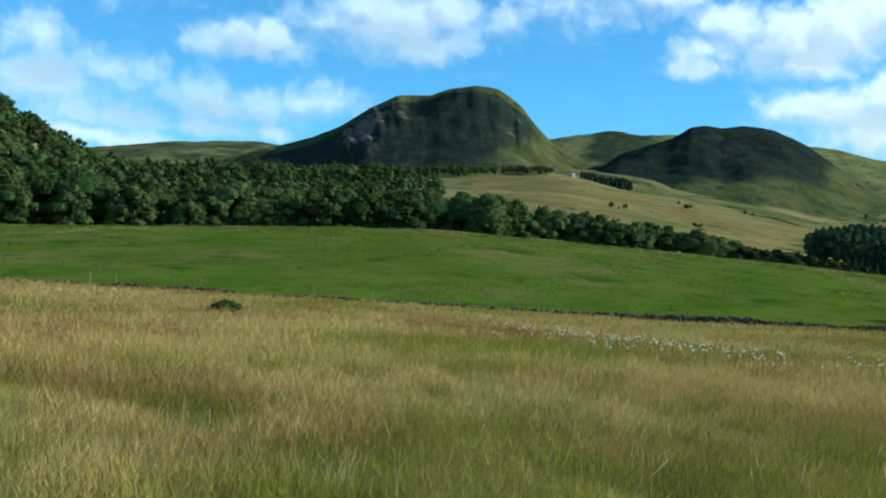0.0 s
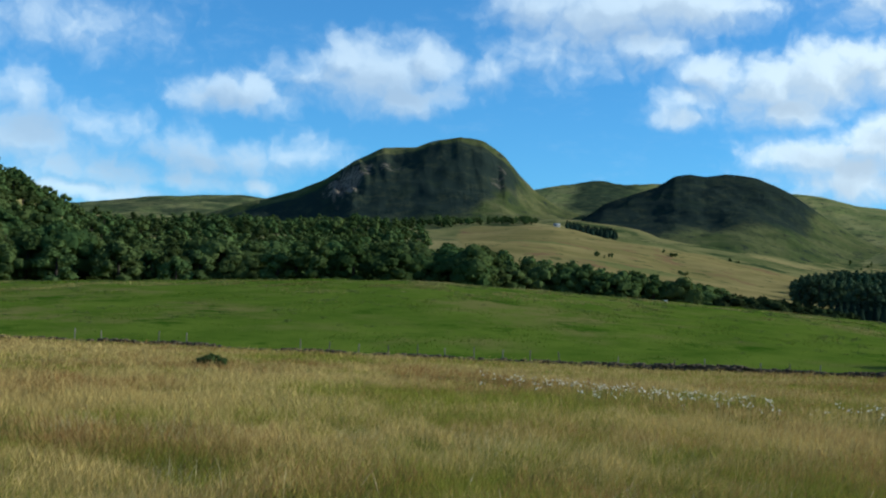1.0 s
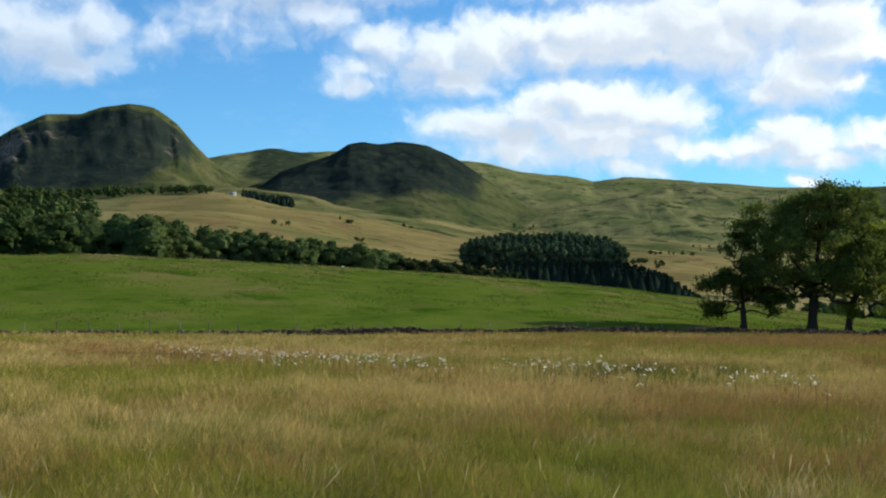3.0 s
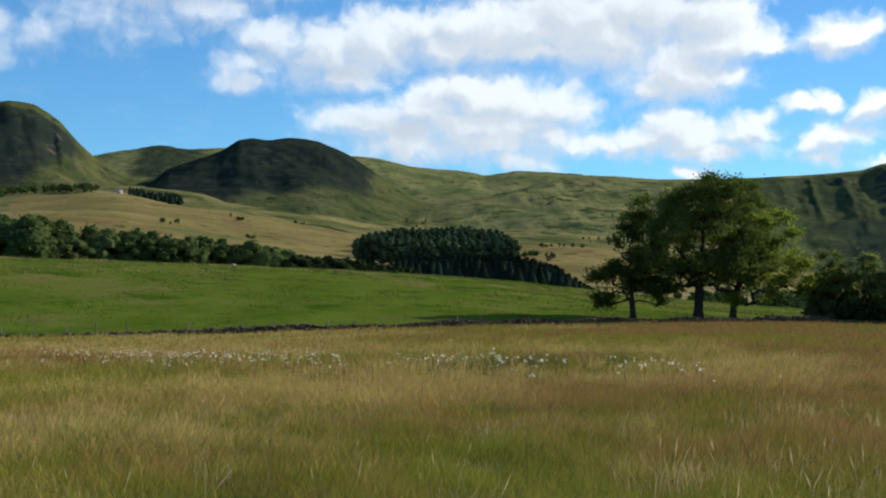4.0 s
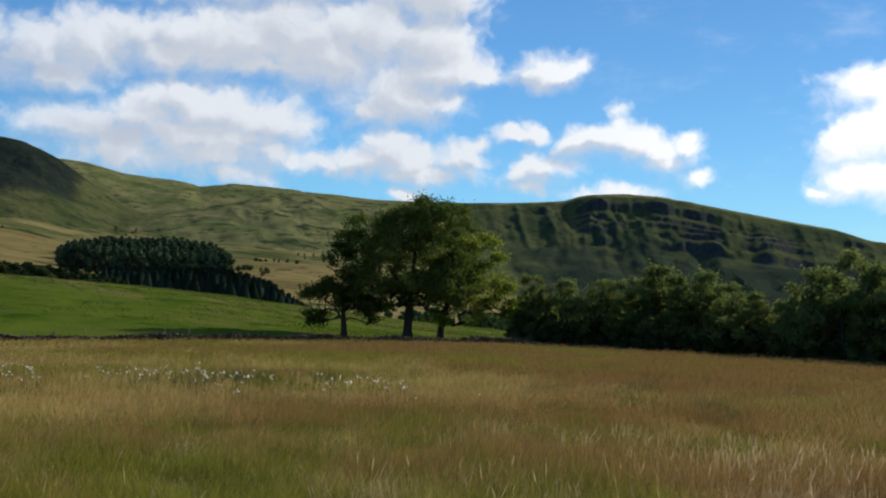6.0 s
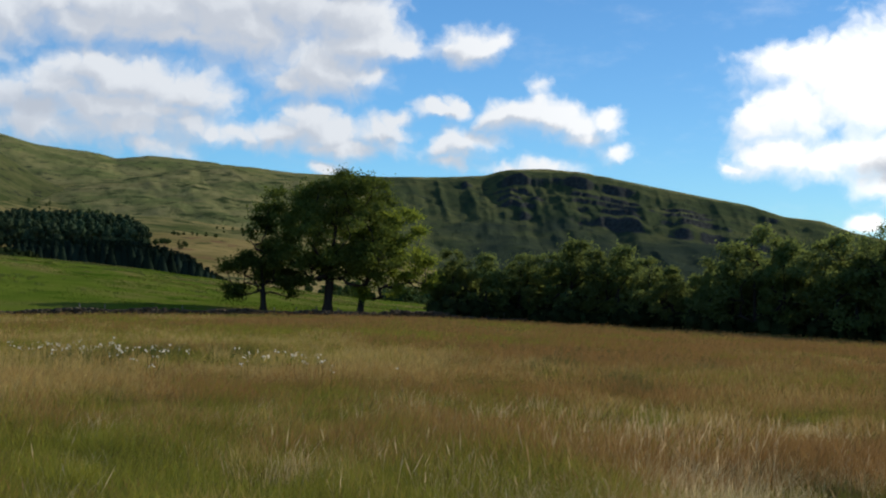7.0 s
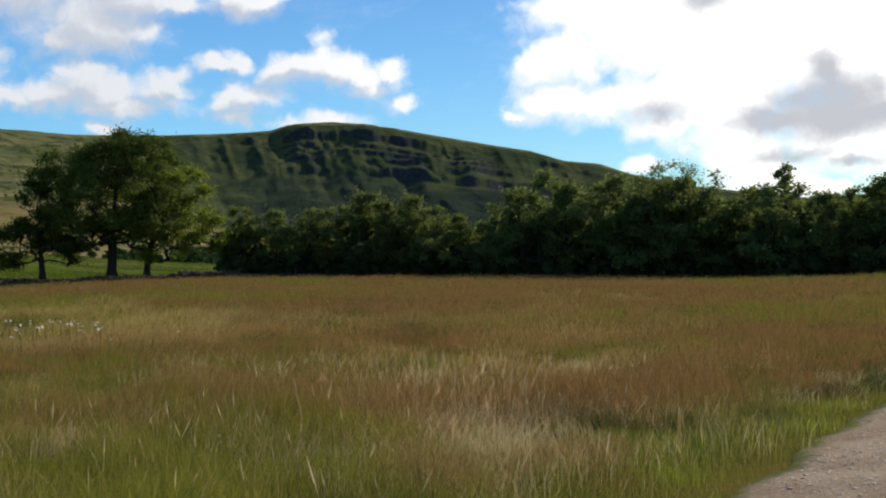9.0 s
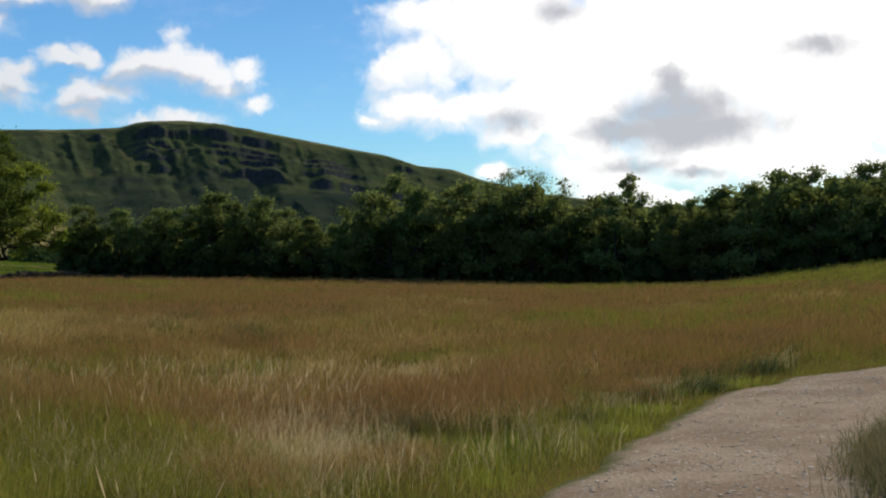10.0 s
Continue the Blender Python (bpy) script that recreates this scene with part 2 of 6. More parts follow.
# ---- materials ----
class Mat:
    """A small helper to write node materials."""

    def __init__(self, name, rough=0.9, spec=0.2):
        self.mat = bpy.data.materials.new(name)
        self.mat.use_nodes = True
        self.nt = self.mat.node_tree
        self.bsdf = self.nt.nodes["Principled BSDF"]
        self.bsdf.inputs["Roughness"].default_value = rough
        self.bsdf.inputs["Specular IOR Level"].default_value = spec
        self.geo = self.nt.nodes.new("ShaderNodeNewGeometry")

    def link(self, a, b):
        self.nt.links.new(a, b)

    def node(self, kind):
        return self.nt.nodes.new(kind)

    def math(self, op, a, b=0.0, clamp=False):
        n = self.node("ShaderNodeMath")
        n.operation, n.use_clamp = op, clamp
        for i, v in enumerate((a, b)):
            if isinstance(v, (int, float)):
                n.inputs[i].default_value = v
            else:
                self.link(v, n.inputs[i])
        return n.outputs[0]

    def noise(self, scale, detail=4.0, rough=0.6, stretch=(1, 1, 1), offset=0.0):
        m = self.node("ShaderNodeMapping")
        m.inputs["Scale"].default_value = stretch
        m.inputs["Location"].default_value = (offset, offset * 0.7, 0)
        self.link(self.geo.outputs["Position"], m.inputs["Vector"])
        n = self.node("ShaderNodeTexNoise")
        n.inputs["Scale"].default_value, n.inputs["Detail"].default_value, n.inputs["Roughness"].default_value = scale, detail, rough
        self.link(m.outputs[0], n.inputs["Vector"])
        return n.outputs[0]

    def step(self, v, lo, hi):
        n = self.node("ShaderNodeMapRange")
        n.interpolation_type = "SMOOTHSTEP"
        self.link(v, n.inputs[0])
        n.inputs[1].default_value, n.inputs[2].default_value = lo, hi
        return n.outputs[0]

    def mix(self, fac, a, b):
        n = self.node("ShaderNodeMix")
        n.data_type = "RGBA"
        for sock, v in ((n.inputs[0], fac), (n.inputs[6], a), (n.inputs[7], b)):
            if isinstance(v, float):
                sock.default_value = v
            elif isinstance(v, tuple):
                sock.default_value = (*v, 1) if len(v) == 3 else v
            else:
                self.link(v, sock)
        return n.outputs[2]

    def scale(self, c, k):
        n = self.node("ShaderNodeVectorMath")
        n.operation = "SCALE"
        self.link(c, n.inputs[0])
        n.inputs["Scale"].default_value = k
        return n.outputs[0]

    def attr(self, name):
        n = self.node("ShaderNodeAttribute")
        n.attribute_name = name
        return n.outputs["Fac"]

    def color(self, c):
        if isinstance(c, tuple):
            self.bsdf.inputs["Base Color"].default_value = (*c, 1)
        else:
            self.link(c, self.bsdf.inputs["Base Color"])
        return self

    def bump(self, h, strength=0.5, dist=0.1):
        n = self.node("ShaderNodeBump")
        n.inputs["Strength"].default_value, n.inputs["Distance"].default_value = strength, dist
        self.link(h, n.inputs["Height"])
        self.link(n.outputs[0], self.bsdf.inputs["Normal"])
        return self

    def translucent(self, col, fac):
        """Leaves and blades let some light through."""
        t = self.node("ShaderNodeBsdfTranslucent")
        if isinstance(col, tuple):
            t.inputs[0].default_value = (*col, 1)
        else:
            self.link(col, t.inputs[0])
        m = self.node("ShaderNodeMixShader")
        m.inputs[0].default_value = fac
        self.link(self.bsdf.outputs[0], m.inputs[1])
        self.link(t.outputs[0], m.inputs[2])
        self.link(m.outputs[0], self.nt.nodes["Material Output"].inputs[0])
        return self


def leaf_material(name, dark, light, glow, fac=0.35):
    m = Mat(name, 1.0, 0.0)
    rnd = m.geo.outputs["Random Per Island"]
    info = m.math("FRACT", m.math("ADD", m.node("ShaderNodeObjectInfo").outputs["Random"], m.attr("tint")))
    v = m.math("ADD", m.math("MULTIPLY", rnd, 0.6), m.math("MULTIPLY", m.noise(0.35, 2.0), 0.4))
    c = m.mix(v, dark, light)
    hue = m.node("ShaderNodeHueSaturation")
    m.link(c, hue.inputs["Color"])
    m.link(m.math("ADD", 0.478, m.math("MULTIPLY", m.math("FRACT", m.math("MULTIPLY", info, 5.7)), 0.045)), hue.inputs["Hue"])
    m.link(m.math("ADD", 0.62, m.math("MULTIPLY", info, 0.75)), hue.inputs["Value"])
    m.color(hue.outputs[0]).translucent(glow, fac)
    return m.mat


def bark_material(name, a, b):
    m = Mat(name, 1.0, 0.0)
    n = m.noise(3.0, 5.0, 0.7, (1, 1, 0.25))
    m.color(m.mix(n, a, b)).bump(n, 0.7, 0.05)
    return m.mat


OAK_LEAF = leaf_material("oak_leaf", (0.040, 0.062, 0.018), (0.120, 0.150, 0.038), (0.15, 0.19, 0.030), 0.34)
# lighter copy of the oak leaf, the third oak's sunlight put into its colour
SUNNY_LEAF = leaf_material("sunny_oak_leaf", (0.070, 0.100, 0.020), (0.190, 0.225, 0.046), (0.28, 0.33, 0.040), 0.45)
WOOD_LEAF = leaf_material("wood_leaf", (0.050, 0.074, 0.030), (0.190, 0.232, 0.078), (0.22, 0.26, 0.065), 0.42)
# shade under the wood and below the hay is put into these leaves
SHADED_LEAF = leaf_material("shaded_leaf", (0.016, 0.024, 0.010), (0.050, 0.062, 0.022), (0.04, 0.055, 0.012), 0.15)
FAR_LEAF = leaf_material("far_leaf", (0.034, 0.055, 0.021), (0.098, 0.132, 0.041), (0.11, 0.15, 0.035), 0.24)
# plantation's shaded front and sunlit back are put into darker and lighter needles
SHADED_NEEDLE = leaf_material("shaded_needle", (0.010, 0.018, 0.014), (0.026, 0.042, 0.026), (0.02, 0.04, 0.015), 0.08)
SUNLIT_PINE_LEAF = leaf_material("sunlit_pine_needle", (0.030, 0.050, 0.029), (0.066, 0.094, 0.047), (0.05, 0.078, 0.03), 0.16)
BARK = bark_material("bark", (0.025, 0.020, 0.016), (0.065, 0.052, 0.042))


def ground_material():
    m = Mat("ground_cover", 1.0, 0.0)
    meadow, pasture, straw = m.attr("meadow"), m.attr("pasture"), m.attr("straw")
    fine, mid, wide = m.noise(1.6, 6, 0.7), m.noise(0.10, 5, 0.65), m.noise(0.018, 5, 0.6)
    soil = m.mix(m.step(m.noise(0.35, 5), 0.35, 0.65), (0.165, 0.110, 0.036), (0.105, 0.095, 0.024))
    green = m.mix(m.step(mid, 0.3, 0.7), (0.070, 0.108, 0.012), (0.115, 0.150, 0.020))
    tuft = m.math("MULTIPLY", m.step(m.noise(0.12, 6, 0.75, (0.6, 0.6, 1), 40.0), 0.46, 0.60), m.step(m.math("ADD", wide, m.math("MULTIPLY", m.attr("rough"), 0.24)), 0.44, 0.58))
    green = m.mix(tuft, green, (0.155, 0.140, 0.040))
    green = m.mix(m.step(m.noise(0.07, 6, 0.75, offset=140.0), 0.54, 0.66), green, (0.035, 0.075, 0.006))
    green = m.mix(m.step(fine, 0.60, 0.75), green, (0.03, 0.075, 0.010))
    moor_n = m.noise(0.012, 7, 0.65, offset=11.0)
    moor = m.mix(m.step(moor_n, 0.35, 0.65), (0.092, 0.106, 0.036), (0.22, 0.19, 0.075))
    moor = m.mix(m.step(m.noise(0.008, 5, 0.6, offset=130.0), 0.50, 0.62), moor, (0.30, 0.235, 0.095))
    moor = m.mix(m.step(m.noise(0.02, 6, 0.7, offset=90.0), 0.50, 0.60), moor, (0.045, 0.064, 0.024))
    hay = m.mix(m.step(m.noise(0.016, 7, 0.65, (0.7, 1.2, 1), 7.0), 0.35, 0.65), (0.175, 0.145, 0.050), (0.29, 0.22, 0.085))
    hay = m.mix(m.step(m.noise(0.006, 4, 0.5, (0.7, 1.5, 1), 70.0), 0.54, 0.62), hay, (0.150, 0.150, 0.050))
    hay = m.mix(m.step(m.noise(0.03, 6, 0.7, offset=33.0), 0.55, 0.64), hay, (0.20, 0.125, 0.060))
    hay = m.mix(m.step(m.noise(0.06, 6, 0.7, offset=53.0), 0.57, 0.66), hay, (0.06, 0.075, 0.025))
    edge = m.math("ADD", straw, m.math("MULTIPLY", m.math("SUBTRACT", m.noise(0.02, 5), 0.5), 0.9))
    far = m.mix(m.step(edge, 0.4, 0.6), moor, hay)
    c = m.mix(m.step(pasture, 0.4, 0.6), m.scale(far, 0.86), m.scale(green, 0.92))
    c = m.mix(m.step(meadow, 0.4, 0.6), c, soil)
    m.color(c).bump(fine, 0.5, 0.08)
    return m.mat


def hill_material(name, grass, pale, heath_shade, rock, steep=(0.62, 0.80), rock_amount=0.55, bright=2.1):
    """Upland slope: pale turf on gentle ground, crag and heath with cloud shade painted in where steep."""
    m = Mat(name, 1.0, 0.0)
    sep = m.node("ShaderNodeSeparateXYZ")
    m.link(m.geo.outputs["Normal"], sep.inputs[0])
    n1, n2, n3 = m.noise(0.012, 7, 0.65), m.noise(0.05, 7, 0.7, offset=50.0), m.noise(0.2, 5, 0.7, (1, 1, 0.3))
    turf = m.mix(m.step(n1, 0.35, 0.65), grass, pale)
    turf = m.mix(m.step(n2, 0.51, 0.68), turf, heath_shade)
    flatness = m.math("ADD", sep.outputs[2], m.math("MULTIPLY", m.math("SUBTRACT", n2, 0.5), 0.25))
    gentle = m.step(flatness, *steep)
    bare = m.step(m.math("ADD", m.math("MULTIPLY", m.math("SUBTRACT", 1.0, sep.outputs[2]), 1.0), m.math("MULTIPLY", m.math("SUBTRACT", n3, 0.5), 0.8)), rock_amount, rock_amount + 0.2)
    c = m.mix(gentle, heath_shade, turf)
    # ragged zones of heath, moor grass and crag; the heath also paints cloud shade
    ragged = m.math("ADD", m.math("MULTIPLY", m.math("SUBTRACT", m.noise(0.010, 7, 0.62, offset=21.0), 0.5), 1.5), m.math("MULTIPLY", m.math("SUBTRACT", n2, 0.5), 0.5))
    zone = m.step(m.math("ADD", m.attr("heath_shade"), ragged), 0.25, 0.75)
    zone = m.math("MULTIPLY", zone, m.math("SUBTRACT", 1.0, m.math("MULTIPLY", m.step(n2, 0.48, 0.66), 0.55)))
    c = m.mix(zone, c, heath_shade)
    moor = m.mix(m.step(n1, 0.36, 0.62), (0.125, 0.140, 0.050), (0.23, 0.205, 0.085))
    moor = m.mix(m.step(m.noise(0.022, 7, 0.7, offset=77.0), 0.51, 0.62), moor, (0.052, 0.068, 0.026))
    c = m.mix(m.step(m.math("ADD", m.attr("moor"), ragged), 0.30, 0.70), c, moor)
    c = m.mix(bare, c, rock)
    face = m.step(m.math("ADD", m.attr("crag"), m.math("MULTIPLY", m.math("SUBTRACT", m.noise(0.045, 7, 0.75, (1, 1, 0.55), 61.0), 0.5), 1.6)), 0.40, 0.62)
    c = m.mix(face, c, m.mix(m.step(n3, 0.38, 0.62), rock, tuple(min(1.0, k * bright) for k in rock)))
    m.color(c).bump(n3, 0.9, 3.0)
    return m.mat


# ---- land ----
def lattice(ix, iy, seed):
    h = (ix.astype(np.int64) * 374761393 + iy.astype(np.int64) * 668265263 + seed * 1442695041) & 0x7FFFFFFF
    h = ((h ^ (h >> 13)) * 1274126177) & 0x7FFFFFFF
    return ((h ^ (h >> 16)) & 0xFFFF) / 65535.0


def vnoise(x, y, seed=0):
    x, y = np.asarray(x, float), np.asarray(y, float)
    ix, iy = np.floor(x), np.floor(y)
    fx, fy = x - ix, y - iy
    fx, fy = fx * fx * (3 - 2 * fx), fy * fy * (3 - 2 * fy)
    a, b = lattice(ix, iy, seed), lattice(ix + 1, iy, seed)
    c, d = lattice(ix, iy + 1, seed), lattice(ix + 1, iy + 1, seed)
    return (a + (b - a) * fx) * (1 - fy) + (c + (d - c) * fx) * fy


def fbm(x, y, octaves=4, seed=0, gain=0.5):
    out, amp, tot = 0.0, 1.0, 0.0
    for k in range(octaves):
        out = out + amp * vnoise(np.asarray(x) * 2 ** k, np.asarray(y) * 2 ** k, seed + k * 17)
        tot += amp
        amp *= gain
    return out / tot


def curve(x, pts):
    """Smoothed piecewise line through (x, y) pairs."""
    px, py = [p[0] for p in pts], [p[1] for p in pts]
    w = 0.12 * (px[-1] - px[0]) / len(px)
    return (np.interp(np.asarray(x) - w, px, py) + 2 * np.interp(x, px, py) + np.interp(np.asarray(x) + w, px, py)) / 4


EYE_Z = 1.6
WALL_Y = 118.0
EDGE_EL = [(-180, -0.6), (-60, -1.0), (-23, -1.46), (-1, -1.72), (10, -1.80), (15, -1.69), (22, -1.66), (29, -1.65), (36, -1.61), (42, -1.80), (51, -2.20), (59, -2.50), (68, -2.68), (74, -2.2), (90, -1.2), (180, -0.6)]
CREST_EL = [(-180, -0.3), (-60, 0.3), (-23, 1.06), (-12, 1.64), (-4, 2.04), (4, 1.78), (12, 1.38), (19, 0.92), (23.6, 0.52), (27.3, -0.02), (35, -0.86), (42, -1.35), (51, -2.0), (60, -2.2), (74, -1.7), (90, -0.8), (180, -0.3)]
FAR_R = [330.0, 450.0, 700.0, 1000.0, 1400.0, 2000.0, 3000.0, 4950.0]
FAR_EL = [
    (-60, 0.2, 0.8, 3.5, 4.5, 4.5, 4.2, 4.0, 3.0),
    (-27, 0.6, 5.4, 7.4, 7.6, 6.6, 5.4, 4.8, 3.6),
    (-22, 0.8, 3.2, 5.2, 5.6, 5.0, 4.6, 4.5, 3.6),
    (-18.5, 0.9, 1.3, 2.9, 3.8, 4.2, 4.4, 4.5, 3.6),
    (-4, 1.5, 1.5, 2.9, 4.2, 4.7, 4.9, 5.0, 4.0),
    (4, 1.2, 1.3, 3.0, 4.9, 5.2, 5.5, 5.8, 4.5),
    (10, 0.8, 0.8, 2.4, 3.8, 4.5, 5.1, 5.8, 4.5),
    (17, 0.3, 0.4, 1.5, 2.5, 3.3, 4.5, 5.6, 4.5),
    (24, -0.4, -0.3, 1.0, 2.5, 3.2, 4.2, 5.2, 4.2),
    (32, -1.1, -1.0, 0.4, 1.6, 2.5, 3.3, 4.2, 3.6),
    (37, -1.6, -1.4, -0.4, 0.3, 0.6, 0.8, 1.4, 1.4),
    (45, -2.0, -1.6, -0.8, -0.2, 0.1, 0.3, 0.8, 0.8),
    (60, -2.0, -1.6, -0.9, -0.5, -0.3, -0.1, 0.2, 0.3),
    (90, -1.0, -0.8, -0.2, 0.2, 0.4, 0.5, 0.5, 0.4),
]


def polar(x, y):
    return np.degrees(np.arctan2(x, y)), np.hypot(x, y)


def edge_r(az):
    near = WALL_Y / np.cos(np.radians(np.clip(az, -58, 41)))
    return np.where(az > 41, np.interp(az, [41, 55, 70, 110, 180], [156, 138, 122, 150, 220]), near)


def land(az, r):
    """Height of the land, in metres, at a bearing in degrees and a distance."""
    az, r = np.asarray(az, float), np.asarray(r, float)

    def raw(r):
        re = edge_r(az)
        ze = EYE_Z + re * np.tan(np.radians(curve(az, EDGE_EL)))
        rc = np.minimum(np.maximum(258 / np.cos(np.radians(np.clip(az, -40, 36))), re * 1.3), 318)
        zc = EYE_Z + rc * np.tan(np.radians(curve(az, CREST_EL)))
        q = 1 - (1 - np.clip((r - re) / (rc - re), 0, 1)) ** 1.7
        z = np.where(r < re, ze * r / re, ze + (zc - ze) * q)
        last_r, last_z = rc, zc
        for k, fr in enumerate(FAR_R):
            zf = EYE_Z + fr * np.tan(np.radians(curve(az, [(q[0], q[1 + k]) for q in FAR_EL])))
            z = np.where(r > last_r, last_z + (zf - last_z) * np.clip((r - last_r) / (fr - last_r), 0, 1), z)
            last_r, last_z = np.full_like(az + r, fr), zf
        return z

    def hummock():
        return np.clip((az - 69) / 6.5, 0, 1.6) * 0.9 * np.clip((r - 65) / 45, 0, 1)

    z = (raw(r * 0.985) + raw(r) + raw(r * 1.015)) / 3 + hummock()
    x, y = r * np.sin(np.radians(az)), r * np.cos(np.radians(az))
    z = z + np.where(r > 12, 1, 0) * (fbm(x / 9, y / 9, 3, 5) - 0.5) * np.clip((r - 12) / 40, 0, 1) * 0.45
    z = z + (fbm(x / 160, y / 160, 4, 9) - 0.5) * np.clip((r - 340) / 600, 0, 1) * 22
    return z


def ground_at(x, y):
    az, r = polar(x, y)
    return land(az, r)


def mesh_from(name, verts, faces, mats=(), smooth=True, attrs=None):
    me = bpy.data.meshes.new(name)
    verts = np.asarray(verts, np.float32)
    faces = np.asarray(faces, np.int32)
    k = faces.shape[1]
    me.vertices.add(len(verts))
    me.vertices.foreach_set("co", verts.ravel())
    me.loops.add(faces.size)
    me.loops.foreach_set("vertex_index", faces.ravel())
    me.polygons.add(len(faces))
    me.polygons.foreach_set("loop_start", np.arange(0, faces.size, k, dtype=np.int32))
    if smooth:
        me.polygons.foreach_set("use_smooth", np.ones(len(faces), bool))
    for key, vals in (attrs or {}).items():
        at = me.attributes.new(key, "FLOAT", "POINT")
        at.data.foreach_set("value", np.asarray(vals, np.float32))
    me.update(calc_edges=True)
    for m in mats:
        me.materials.append(m)
    return me


def grid_faces(n, m, wrap=False):
    """Quads of an n x m grid of vertices, row by row."""
    i, j = np.meshgrid(np.arange(n - 1), np.arange(m if wrap else m - 1), indexing="ij")
    a, b = (i * m + j).ravel(), (i * m + (j + 1) % m).ravel()
    return np.stack([a, b, b + m, a + m], 1)


def build_ground():
    azs = np.concatenate([np.arange(-180, -34, 4.0), np.arange(-34, 86, 0.38), np.arange(86, 180, 4.0)])
    rs = np.concatenate([np.geomspace(0.4, 100, 70, endpoint=False), np.geomspace(100, 4900, 230)])
    R, A = np.meshgrid(rs, azs, indexing="ij")
    Z = land(A, R)
    X, Y = R * np.sin(np.radians(A)), R * np.cos(np.radians(A))
    meadow = np.clip((edge_r(A) - R) / 2.0 + 0.5, 0, 1)
    pasture = np.clip((335 - R) / 10.0 + 0.5, 0, 1)
    straw = np.clip((A + 1.2) / 1.5, 0, 1) * np.clip((19.5 - A) / 3, 0, 1) * np.clip((R - 480) / 80, 0, 1) * np.clip((1120 - R) / 80, 0, 1)
    straw = np.maximum(straw, np.clip((A - 22.2) / 2, 0, 1) * np.clip((30 - A) / 2, 0, 1) * np.clip((R - 560) / 80, 0, 1) * np.clip((1080 - R) / 150, 0, 1))
    me = mesh_from("ground", np.stack([X, Y, Z], -1).reshape(-1, 3), grid_faces(len(rs), len(azs), True)[:, ::-1], [ground_material()], True,
                   {"meadow": meadow.ravel(), "rough": np.clip((R - 185) / 75, 0, 1).ravel(), "pasture": pasture.ravel(), "straw": straw.ravel()})
    tagged(new("ground", me), "tawny meadow, green pasture and rough hill slopes", "ground", kind="structure")


build_ground()


